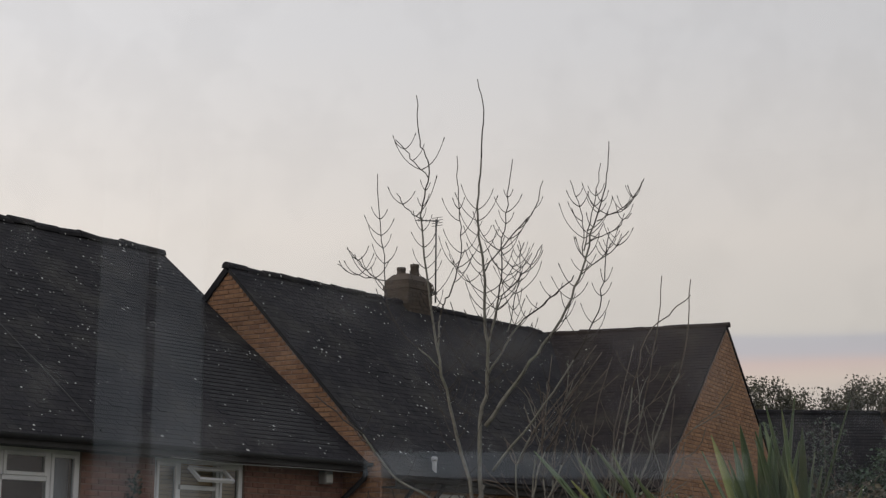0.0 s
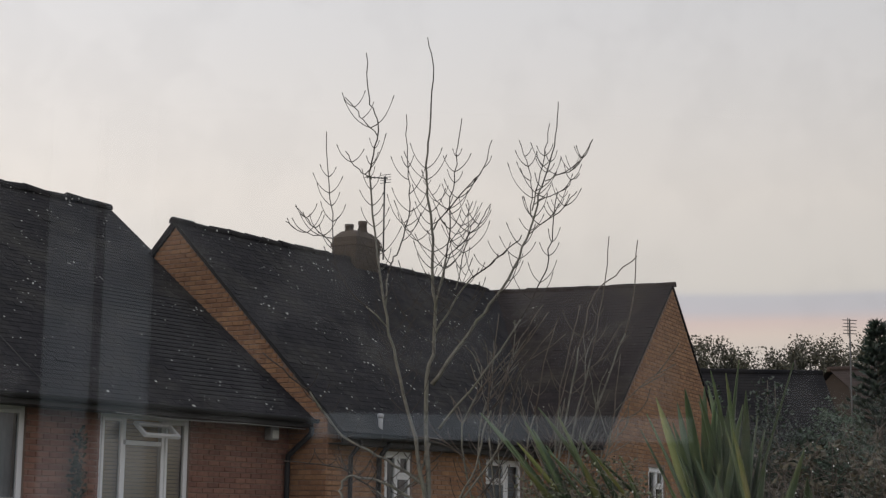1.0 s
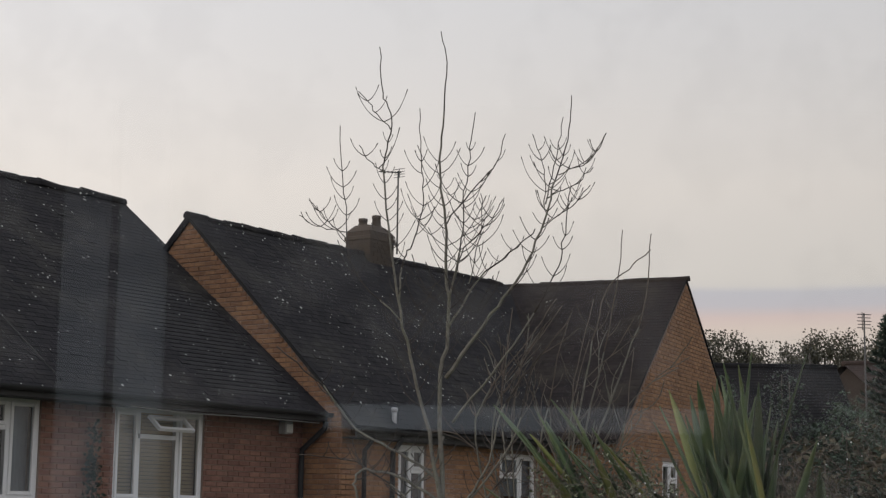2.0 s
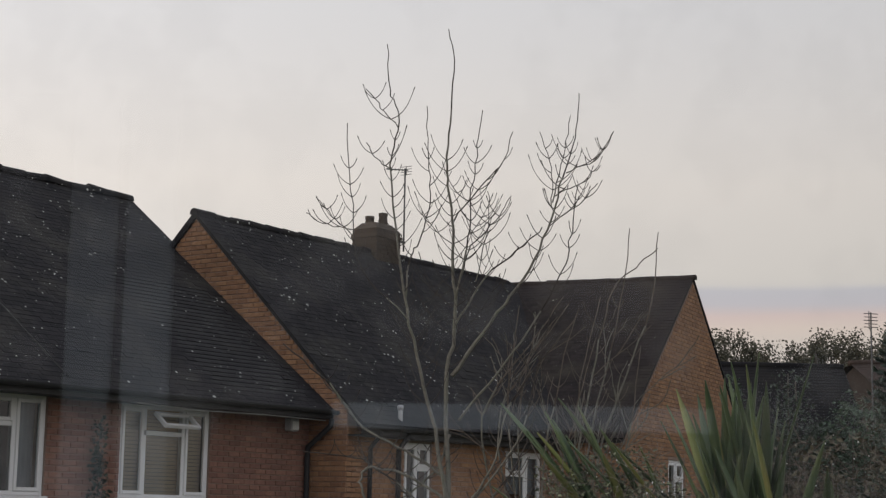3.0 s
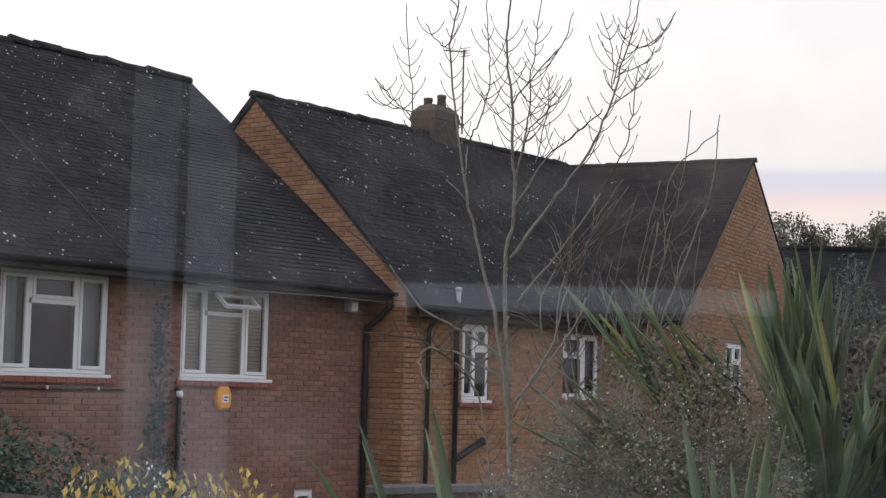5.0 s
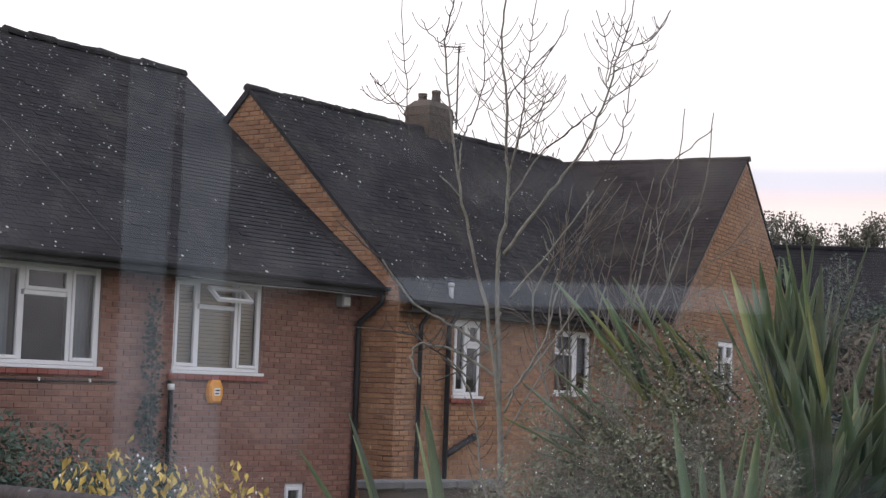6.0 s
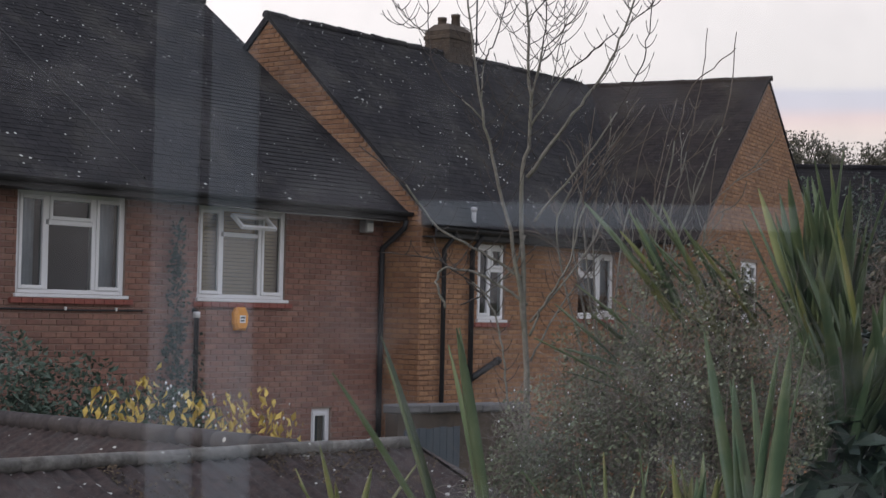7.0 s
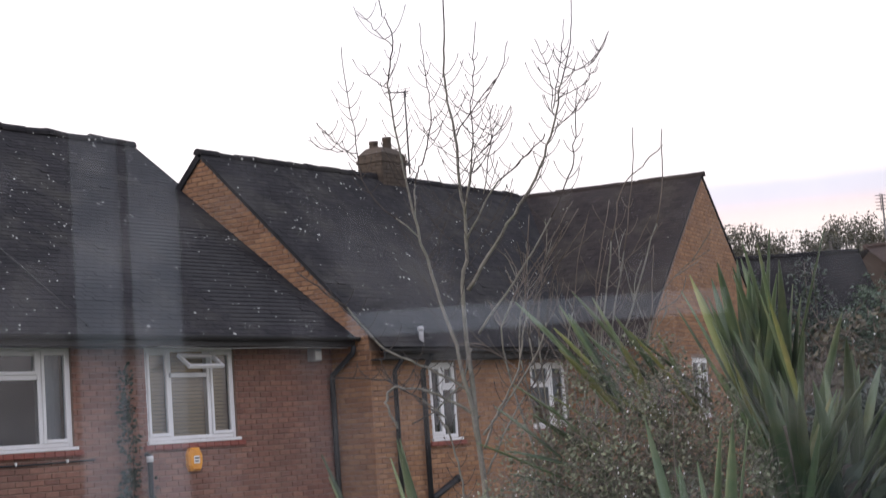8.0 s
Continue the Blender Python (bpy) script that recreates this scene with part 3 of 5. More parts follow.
flat_slab(house_b, "back_roof", [(B_X0 - 0.05, 2 * B_RIDGE_Y - B_EAVE_Y, B_EAVE_Z), (B_X0 - 0.05, B_RIDGE_Y, B_RIDGE_Z), (B_X1, B_RIDGE_Y, B_RIDGE_Z), (B_X1, 2 * B_RIDGE_Y - B_EAVE_Y, B_EAVE_Z)], 0.10, M_TILE)
up_b = Vector((0, B_RIDGE_Y - B_EAVE_Y, B_RIDGE_Z - B_EAVE_Z))
roof_slope(roof_b, slope_frame((0, B_EAVE_Y, B_EAVE_Z), (1, 0, 0), up_b), B_X0 - 0.06, B_X1, up_b.length, M_TILE, None,
           clip=lambda u, y: u < b_end + (12.0 - b_end) * y / up_b.length, seed=12)
ridge_tiles(roof_b, (B_X0 - 0.06, B_RIDGE_Y, B_RIDGE_Z), (11.2, B_RIDGE_Y, B_RIDGE_Z), 0.085, M_TILE, seed=6, step=0.42, jitter=0.018)
# wing: ridge along d2, gable at tip
m_gable = Matrix.Translation((tip.x, tip.y, 0) ) @ Matrix.Rotation(radians(TH + 90), 4, 'Z') @ Matrix.Translation((0, 0.015, 0))
win_g = [(-1.75, -0.65, 3.45, 4.52)]
brick_wall(house_b, m_gable, -(WK - 0.2), WK - 0.2, 4.80, win_g, (0.0, tip.z - 0.10), M_BRICK_BUFF, label="buff brick gable wall")
casement(house_b, m_gable, *win_g[0], [(0, 0.5, 0, 1, True), (0.5, 1, 0, 0.66, False), (0.5, 1, 0.66, 1, True)])
wing_corner = tip + n2 * (WK - 0.2) - d2 * 2.6
m_wing = Matrix.Translation((wing_corner.x, wing_corner.y, 0)) @ Matrix.Rotation(radians(TH), 4, 'Z')
brick_wall(house_b, m_wing, 0.0, 2.575, 4.78, [], None, M_BRICK_BUFF, label="buff brick side wall of the wing")
wing_eave = tip + n2 * (WK + 0.03)
wing_eave.z = tip.z - WK * WTAN - 0.03
gutter(house_b, wing_eave - d2 * 1.6, wing_eave + d2 * 0.02, M_BLACK)
back = tip - d2 * 9.0
for sgn, nm in ((1, "wing_roof"), (-1, "wing_back_roof")):
    e0, e1 = tip + n2 * (WK * sgn), back + n2 * (WK * sgn)
    e0.z = e1.z = tip.z - WK * WTAN
    slab = flat_slab(house_b, nm, [e0, tip, back, e1], 0.04, M_UNDER if sgn > 0 else M_TILE)
    if sgn > 0:
        upw = tip - e0
        roof_slope(slab, slope_frame(e1, d2, upw), 0.0, 9.0, upw.length, M_TILE_WARM, None, seed=13)
ridge_tiles(house_b, tip - d2 * 3.9, tip + d2 * 0.03, 0.085, M_TILE_WARM, seed=8, step=0.4, jitter=0.01)
part("fascia", box_bm((B_X0, B_EAVE_Y + 0.03, B_EAVE_Z - 0.18), (b_end, B_EAVE_Y + 0.055, B_EAVE_Z - 0.05)), M_SOFFIT, house_b)
part("soffit", box_bm((B_X0, B_EAVE_Y + 0.057, B_EAVE_Z - 0.19), (b_end, B_FY - 0.015, B_EAVE_Z - 0.17)), M_SOFFIT, house_b)
gutter(house_b, (B_X0 - 0.05, B_EAVE_Y - 0.04, B_EAVE_Z - 0.05), (b_end, B_EAVE_Y - 0.04, B_EAVE_Z - 0.05), M_BLACK)
tube_ob("downpipe", [(2.54, B_EAVE_Y, 4.62), (2.56, B_FY - 0.09, 4.4), (2.56, B_FY - 0.08, 0.1)], 0.036, M_BLACK, house_b, "black plastic downpipe")
tube_ob("downpipe", [(3.22, B_EAVE_Y, 4.62), (3.26, B_FY - 0.09, 4.4), (3.26, B_FY - 0.08, 0.1)], 0.042, M_BLACK, house_b, "black plastic downpipe")
# chimney stack with two pots
bm = bmesh.new()
box(bm, (6.592, 2.232, 7.5), (7.288, 2.768, 8.515))
for k in range(13):
    # brick courses stand proud of the raked joints, header and stretcher lengths in turn
    z = 7.545 + k * 0.075
    for face in range(2):
        u = 6.58 - (0.1125 if k % 2 else 0.0)
        while u < 7.30:
            a, b = max(u + 0.005, 6.58), min(u + 0.22, 7.30)
            u += 0.225
            if b - a > 0.03:
                box(bm, (a, (2.22, 2.755)[face], z), (b, (2.245, 2.78)[face], z + 0.064), 0.004)
    for face in range(2):
        u = 2.25 - (0.1125 if k % 2 == 0 else 0.0)
        while u < 2.75:
            a, b = max(u + 0.005, 2.25), min(u + 0.22, 2.75)
            u += 0.225
            if b - a > 0.03:
                box(bm, ((6.58, 7.275)[face], a, z), ((6.605, 7.30)[face], b, z + 0.064), 0.004)
box(bm, (6.56, 2.20, 8.36), (7.32, 2.80, 8.44), 0.012)
chim = part("chimney", bm, M_SOOT, house_b, "soot-stained brick chimney stack")
bm = bmesh.new()
lo = [bm.verts.new(p) for p in ((6.58, 2.22, 8.52), (7.30, 2.22, 8.52), (7.30, 2.78, 8.52), (6.58, 2.78, 8.52))]
hi = [bm.verts.new(p) for p in ((6.70, 2.34, 8.65), (7.18, 2.34, 8.65), (7.18, 2.66, 8.65), (6.70, 2.66, 8.65))]
bm.faces.new(hi)
bm.faces.new(lo[::-1])
for k in range(4):
    bm.faces.new((lo[k], lo[(k + 1) % 4], hi[(k + 1) % 4], hi[k]))
part("flaunching", bm, M_SOOT, chim, "sloping mortar cap")
for cx_, cy_, ph in ((6.83, 2.58, 0.0), (7.02, 2.42, 0.07)):
    tube_ob("chimney_pot", [(cx_, cy_, 8.60), (cx_, cy_, 8.68), (cx_, cy_, 8.73 + ph), (cx_, cy_, 8.735 + ph), (cx_, cy_, 8.79 + ph)], [0.09, 0.085, 0.075, 0.085, 0.085], M_SOOT, chim, "sooty clay chimney pot", 12)
rel(house_b)

# ---------------------------------------------------------------- fittings on the houses
M_ALARM = surface("orange_plastic", (0.75, 0.30, 0.02), (0.85, 0.38, 0.04), 8, 0.45, (0.5, 0.2, 0.05), 6, 0.3, 0.05)
M_WHITE = surface("white_gloss", (0.72, 0.72, 0.72), (0.82, 0.82, 0.82), 6, 0.4, bump=0.05)
M_GREY = surface("grey_metal", (0.06, 0.06, 0.06), (0.10, 0.10, 0.10), 12, 0.6, (0.15, 0.13, 0.11), 4, 0.5, 0.1, metal=0.1)
M_CABLE = surface("pale_cable", (0.22, 0.215, 0.205), (0.34, 0.33, 0.31), 9, 0.7)

alarm = thing("alarm_box", "orange plastic alarm bell box on a red brick wall", "alarm box", (-0.93, -0.02, 3.33))
bm = bmesh.new()
ring = [(-0.085, -0.15), (0.085, -0.15), (0.125, -0.06), (0.125, 0.08), (0.075, 0.16), (-0.075, 0.16), (-0.125, 0.08), (-0.125, -0.06)]
back_v = [bm.verts.new((x, 0, z)) for x, z in ring]
mid_v = [bm.verts.new((x, -0.055, z)) for x, z in ring]
front_v = [bm.verts.new((x * 0.82, -0.085, z * 0.82)) for x, z in ring]
bm.faces.new(front_v)
bm.faces.new(back_v[::-1])
for a, b in ((back_v, mid_v), (mid_v, front_v)):
    for i in range(8):
        j = (i + 1) % 8
        bm.faces.new((a[i], a[j], b[j], b[i]))
part("cover", bm, M_ALARM, alarm)
part("badge", box_bm((-0.055, -0.0885, -0.05), (0.055, -0.083, 0.05), 0.002), M_WHITE, alarm, "white square badge")
part("bar", box_bm((-0.04, -0.091, 0.01), (0.04, -0.0885, 0.03)), M_BLACK, alarm, "dark bar")
part("bar", box_bm((-0.04, -0.091, -0.03), (0.03, -0.0885, -0.012)), M_BLACK, alarm, "dark bar")

M_LAMPGREY = surface("grey_plastic", (0.30, 0.30, 0.31), (0.40, 0.40, 0.41), 9, 0.6)
lamp_box = thing("outdoor_lamp", "small grey security lamp under the eaves", "lamp", (1.62, -0.02, 4.70))
part("housing", box_bm((-0.09, -0.14, -0.09), (0.09, 0, 0.09), 0.015), M_LAMPGREY, lamp_box)
part("lens", box_bm((-0.07, -0.148, -0.07), (0.07, -0.139, 0.05), 0.004), M_WHITE, lamp_box, "clouded white lens")

cable = thing("wall_cable", "thin pale cable clipped along the brick wall", "cable", (-4.0, -0.03, 3.42))
tube_ob("cable_run", [(-2.5, 0.0, 0.02), (-1.0, 0.0, 0.0), (0.2, 0.0, -0.01), (1.35, 0.0, 0.0)], 0.012, M_BLACK, cable)
for cx_ in (-2.0, -0.9, 0.1, 0.9):
    part("clip", box_bm((cx_ - 0.012, -0.02, -0.015), (cx_ + 0.012, 0.01, 0.03), 0.003), M_WHITE, cable, "white cable clip")
cable2 = thing("eaves_cable", "pale cable running under the eaves", "cable", (-2.0, -0.485, 4.79))
tube_ob("cable_run", [(0.1, 0, 0.0), (1.2, 0, -0.03), (2.6, 0, -0.01), (3.9, 0, -0.02)], 0.006, M_CABLE, cable2)

wire = thing("telephone_wire", "thin pale telephone wire lying across the tiled roof", "cable", (-2.96, -0.34, 5.06))
tube_ob("wire_run", [(0, 0, 0), (-0.10, 1.05, 0.85), (-0.21, 2.16, 1.72), (-0.40, 4.2, 3.34)], 0.0045, M_GREY, wire, sides=5)
part("clip", box_bm((-0.015, -0.02, -0.03), (0.015, 0.02, 0.012), 0.004), M_BLACK, wire, "black cable clip")

vent = thing("vent_pipe", "short pale grey vent pipe at the eaves of the tiled roof", "pipe", (3.10, -0.94, 4.79))
tube_ob("pipe", [(0, 0, -0.06), (0, 0, 0.20)], 0.036, M_LAMPGREY, vent, sides=14)
tube_ob("cowl", [(0, 0, 0.20), (0, 0, 0.21), (0, 0, 0.25), (0, 0, 0.27)], [0.040, 0.052, 0.052, 0.03], M_LAMPGREY, vent, "domed cowl", 14)

soil = thing("soil_pipe", "black branch pipe on the buff brick wall", "pipe", (3.32, B_FY - 0.09, 2.47))
tube_ob("branch", [(-0.03, 0, 0.02), (0.12, 0, 0.08), (0.62, 0, 0.27)], 0.05, M_BLACK, soil)
tube_ob("collar", [(0.60, 0, 0.262), (0.68, 0, 0.292)], 0.062, M_BLACK, soil)

aerial = thing("tv_aerial", "thin grey rooftop television aerial on a pole", "aerial", (7.34, 2.18, 8.28))
tube_ob("pole", [(0, 0, -0.1), (0, 0, 1.45)], 0.016, M_GREY, aerial)
part("bracket", box_bm((-0.12, -0.02, 0.05), (0.03, 0.02, 0.09)), M_GREY, aerial)
tube_ob("boom", [(-0.34, 0.18, 1.40), (0.05, -0.03, 1.42)], 0.010, M_GREY, aerial)
for k in range(6):
    f_ = k / 5
    q = Vector((-0.34, 0.18, 1.40)).lerp(Vector((-0.02, 0.01, 1.415)), f_)
    tube_ob("element", [q + Vector((-0.05, -0.09, 0)), q + Vector((0.05, 0.09, 0))], 0.005, M_GREY, aerial, sides=5)
for zz in (1.34, 1.39, 1.44, 1.49):
    tube_ob("reflector_rod", [(0.035, -0.12, zz), (0.035, 0.12, zz)], 0.006, M_GREY, aerial, sides=5)
tube_ob("reflector_rod", [(0.035, 0.0, 1.33), (0.035, 0.0, 1.50)], 0.007, M_GREY, aerial, sides=5)

# ---------------------------------------------------------------- trees and plants
R0 = Vector((0.596, -0.803, 0))
F0 = Vector((0.803, 0.596, 0))


def smooth_path(pts, n=4):
    """Catmull-Rom through a few guide points."""
    p = [Vector(q) for q in pts]
    p = [p[0] * 2 - p[1]] + p + [p[-1] * 2 - p[-2]]
    out = []
    for i in range(1, len(p) - 2):
        for k in range(n):
            t = k / n
            a, b, c, d = p[i - 1], p[i], p[i + 1], p[i + 2]
            out.append(0.5 * (2 * b + (c - a) * t + (2 * a - 5 * b + 4 * c - d) * t * t + (3 * b - a - 3 * c + d) * t ** 3))
    out.append(p[-2])
    return out


def twigs(verts, faces, path, r_end, rng, spacing, reach, start=0.35, level=0, bare=0.78):
    """Opposite pairs of up-curving twigs with swollen buds along a limb."""
    total = sum((path[i + 1] - path[i]).length for i in range(len(path) - 1))
    s, nxt = 0.0, total * start
    for i in range(len(path) - 1):
        seg = path[i + 1] - path[i]
        while nxt <= s + seg.length and nxt < total * bare:
            f = (nxt - s) / seg.length
            q = path[i] + seg * f
            d = seg.normalized()
            rest = 1 - nxt / total
            ln = reach * (0.22 + 1.15 * rest) * rng.uniform(0.55, 1.25)
            az = rng.uniform(-0.9, 0.9)
            lat = (R0 * math.cos(az) + F0 * math.sin(az))
            for sg in (-1, 1):
                if rng.random() < 0.22:
                    continue
                w = (lat * sg * rng.uniform(0.8, 1.1) + d * 0.25 + Vector((0, 0, 0.05))).normalized()
                pts, rad = [q], [r_end * 1.0]
                cur = q.copy()
                steps = 6
                l2 = ln * rng.uniform(0.7, 1.15)
                for k in range(steps):
                    w = (w + Vector((0, 0, 0.25)) + Vector((rng.uniform(-1, 1), rng.uniform(-1, 1), rng.uniform(-1, 1))) * 0.06).normalized()
                    cur = cur + w * (l2 / steps)
                    pts.append(cur.copy())
                    rad.append(r_end * (1.0 - 0.45 * (k + 1) / steps))
                pts.append(cur + w * 0.012)
                rad[-1] *= 1.9
                rad.append(r_end * 0.4)
                tube(verts, faces, pts, rad, 4)
                if level < 1 and l2 > 0.40:
                    twigs(verts, faces, pts, r_end * 0.85, rng, spacing * 0.8, reach * 0.42, 0.3, level + 1)
            nxt += spacing * rng.uniform(0.75, 1.35)
        s += seg.length


def bare_tree(name, label, at, limbs, radii, depths, seed, reach=0.55, spacing=0.13, young=None, side=0, side_len=(0.35, 0.9)):
    """limbs: guide points (sideways, up); each limb a part, its twigs a second part."""
    rng = random.Random(seed)
    young = young or M_YOUNG
    tree = thing(name, label, "tree", at)
    for k, (limb, (ra, rb), dep) in enumerate(zip(limbs, radii, depths)):
        n = len(limb)
        d0, d1 = dep if isinstance(dep, tuple) else (0.0, dep)
        pts = [R0 * u + F0 * (d0 + (d1 - d0) * i / max(n - 1, 1)) + Vector((0, 0, z)) for i, (u, z) in enumerate(limb)]
        path = smooth_path(pts, 5)
        path = [p + Vector((rng.uniform(-1, 1), rng.uniform(-1, 1), rng.uniform(-1, 1))) * 0.010 for p in path]
        m = len(path) - 1
        run = [0.0]
        for i in range(m):
            run.append(run[-1] + (path[i + 1] - path[i]).length)
        rad = [ra + (rb - ra) * (q / run[-1]) ** 0.62 for q in run]
        # lichened old wood painted pale as if lit, young leader above it backlit-dark
        cut = next((i for i, q in enumerate(rad) if q < 0.0068), m)
        cut = max(2, min(cut, m))
        v, f = [], []
        tube(v, f, path[:cut + 1], rad[:cut + 1], 7)
        mesh_ob("trunk" if k == 0 else "limb", v, f, M_BARK_OLD, tree, "lichened bark painted pale as if lit", smooth=True)
        if m - cut >= 2:
            v, f = [], []
            tube(v, f, path[cut:], rad[cut:], 6)
            mesh_ob("leader", v, f, young, tree, smooth=True)
        v, f = [], []
        twigs(v, f, path, 0.0044, rng, spacing, reach * (2.6 if k == 0 else 1.0), 0.62 if k == 0 else 0.22, bare=0.86 if k == 0 else 0.82)
        if f:
            ob = mesh_ob("twigs", v, f, young, tree)
            ob["kind"] = "stuff"
        # crooked side branches leave the limb and bend upwards, forking once
        v, f = [], []
        for _ in range(side):
            i = rng.randint(int(m * 0.3), int(m * 0.85))
            queue = [(path[i], (path[min(i + 1, m)] - path[i - 1]).normalized(), rng.uniform(*side_len), min(rad[i] * 0.6, 0.009), 0)]
            while queue:
                q, d, ln, r, lev = queue.pop()
                az = rng.uniform(0, 6.28)
                w = (d + (R0 * math.cos(az) + F0 * 0.5 * math.sin(az)) * rng.uniform(0.5, 1.1)).normalized()
                pts = [q]
                for _k in range(7):
                    w = (w + Vector((rng.uniform(-1, 1), rng.uniform(-1, 1), rng.uniform(-0.6, 1.2))) * 0.20).normalized()
                    pts.append(pts[-1] + w * (ln / 7))
                if pts[-1].z > 5.15:
                    continue
                tube(v, f, pts, [r + (0.0032 - r) * j / 7 for j in range(8)], 5)
                if lev < 1:
                    for j in (3, 5):
                        queue.append((pts[j], (pts[j] - pts[j - 1]).normalized(), ln * rng.uniform(0.4, 0.7), 0.0048, lev + 1))
        if f:
            ob = mesh_ob("side_branches", v, f, M_BARK_OLD if k % 2 else M_TWIG_BROWN, tree)
            ob["kind"] = "stuff"
    return tree


# each limb: guide points (sideways, up), radii at foot and tip, depths at foot and tip
ash_main = [
    ([(0.02, 0.0), (-0.02, 2.6), (-0.10, 4.43), (-0.03, 4.87), (-0.05, 5.41), (-0.07, 5.9), (-0.12, 6.2), (-0.11, 6.51), (-0.07, 7.04), (-0.11, 7.39)], (0.052, 0.004), (0, 0)),
    ([(-0.05, 3.3), (-0.15, 4.0), (-0.31, 4.6), (-0.44, 5.2), (-0.56, 6.04), (-0.56, 6.32), (-0.51, 6.63), (-0.59, 6.84), (-0.62, 7.2)], (0.022, 0.0038), (0, -0.15)),
    ([(-0.05, 4.55), (0.25, 4.98), (0.50, 5.33), (0.69, 5.73), (0.79, 6.07), (0.90, 6.47), (0.93, 6.83)], (0.019, 0.004), (0, -0.2)),
]
ash_crown = [
    ([(-0.03, 4.95), (0.21, 5.34), (0.45, 5.56), (0.66, 5.74)], (0.010, 0.005), (0, -0.12)),
    ([(-0.43, 5.15), (-0.40, 5.48), (-0.33, 5.64), (-0.24, 5.98), (-0.26, 6.35), (-0.28, 6.82)], (0.008, 0.0036), (-0.05, 0.3)),
    ([(-0.04, 5.15), (0.06, 5.65), (0.07, 5.96), (0.11, 6.3), (0.15, 6.64)], (0.009, 0.0036), (0, -0.3)),
    ([(-0.06, 5.80), (0.17, 6.12), (0.35, 6.34), (0.43, 6.59)], (0.007, 0.0036), (0, 0.25)),
    ([(0.0, 5.3), (0.09, 5.59), (0.27, 5.78), (0.39, 5.97)], (0.007, 0.0036), (0, -0.2)),
    ([(-0.42, 5.0), (-0.80, 5.42), (-0.88, 5.94), (-0.95, 6.65)], (0.0066, 0.0034), (-0.05, 0.3)),
    ([(0.0, 4.2), (0.4, 4.7), (0.77, 5.3), (0.86, 5.61), (0.92, 6.07)], (0.012, 0.0038), (0, -0.3)),
]
ash_side = [
    ([(0.12, 5.3), (0.22, 5.72), (0.23, 6.07)], (0.005, 0.0034), (-0.1, 0.1)),
    ([(0.73, 5.95), (0.81, 6.32), (0.87, 6.66)], (0.006, 0.0034), (-0.14, -0.1)),
    ([(0.72, 5.90), (0.71, 6.22), (0.61, 6.5)], (0.005, 0.0034), (-0.12, -0.2)),
    ([(0.83, 6.18), (1.05, 6.28), (1.18, 6.47)], (0.005, 0.0034), (-0.15, -0.3)),
    ([(0.76, 6.0), (0.96, 6.12), (1.13, 6.28)], (0.005, 0.0034), (-0.14, 0.0)),
    ([(0.70, 5.76), (0.93, 5.92), (1.08, 6.09)], (0.005, 0.0034), (-0.12, -0.25)),
    ([(-0.52, 6.53), (-0.66, 6.69), (-0.78, 6.85)], (0.005, 0.0034), (-0.13, -0.1)),
    ([(-0.56, 6.17), (-0.68, 6.25), (-0.77, 6.38)], (0.005, 0.0034), (-0.12, -0.2)),
    ([(-0.87, 5.70), (-1.0, 5.81), (-1.16, 5.98)], (0.005, 0.0034), (0.18, 0.1)),
    ([(-0.86, 5.75), (-1.12, 5.80), (-1.26, 5.9)], (0.005, 0.0034), (0.2, 0.3)),
]
ash_low = [
    ([(-0.08, 3.75), (-0.40, 3.95), (-0.75, 4.14), (-1.02, 4.47), (-1.38, 4.77)], (0.014, 0.005), (0, -0.1)),
    ([(0.0, 3.4), (0.45, 4.0), (0.62, 4.6), (0.72, 5.1)], (0.012, 0.004), (0, -0.23)),
    ([(-0.03, 3.55), (-0.35, 3.74), (-0.62, 3.82), (-0.73, 3.79), (-0.75, 3.68), (-0.68, 3.5)], (0.013, 0.0096), (0, -0.05)),
    ([(-0.02, 2.3), (-0.18, 2.8), (-0.22, 3.2), (-0.32, 3.53), (-0.52, 3.72)], (0.014, 0.006), (0, 0)),
    ([(-0.06, 4.1), (-0.14, 3.84), (-0.32, 3.66), (-0.56, 3.52)], (0.011, 0.006), (0, 0.1)),
    ([(0.0, 3.3), (0.10, 3.55), (0.30, 3.9), (0.42, 4.35), (0.80, 4.87)], (0.012, 0.005), (0, -0.1)),
    ([(-0.30, 3.56), (-0.75, 3.88), (-1.20, 3.93)], (0.008, 0.004), (0, 0.05)),
    ([(0.0, 3.1), (0.22, 3.5), (0.52, 3.95), (0.62, 4.3)], (0.010, 0.005), (0, 0.1)),
]
ash_all = ash_main + ash_crown + ash_side + ash_low
bare_tree("ash_sapling", "slender leafless young tree with upswept budded twigs", (-6.21, -8.33, 0), [q[0] for q in ash_all], [q[1] for q in ash_all],
          [q[2] for q in ash_all], 4, 0.32, 0.115)

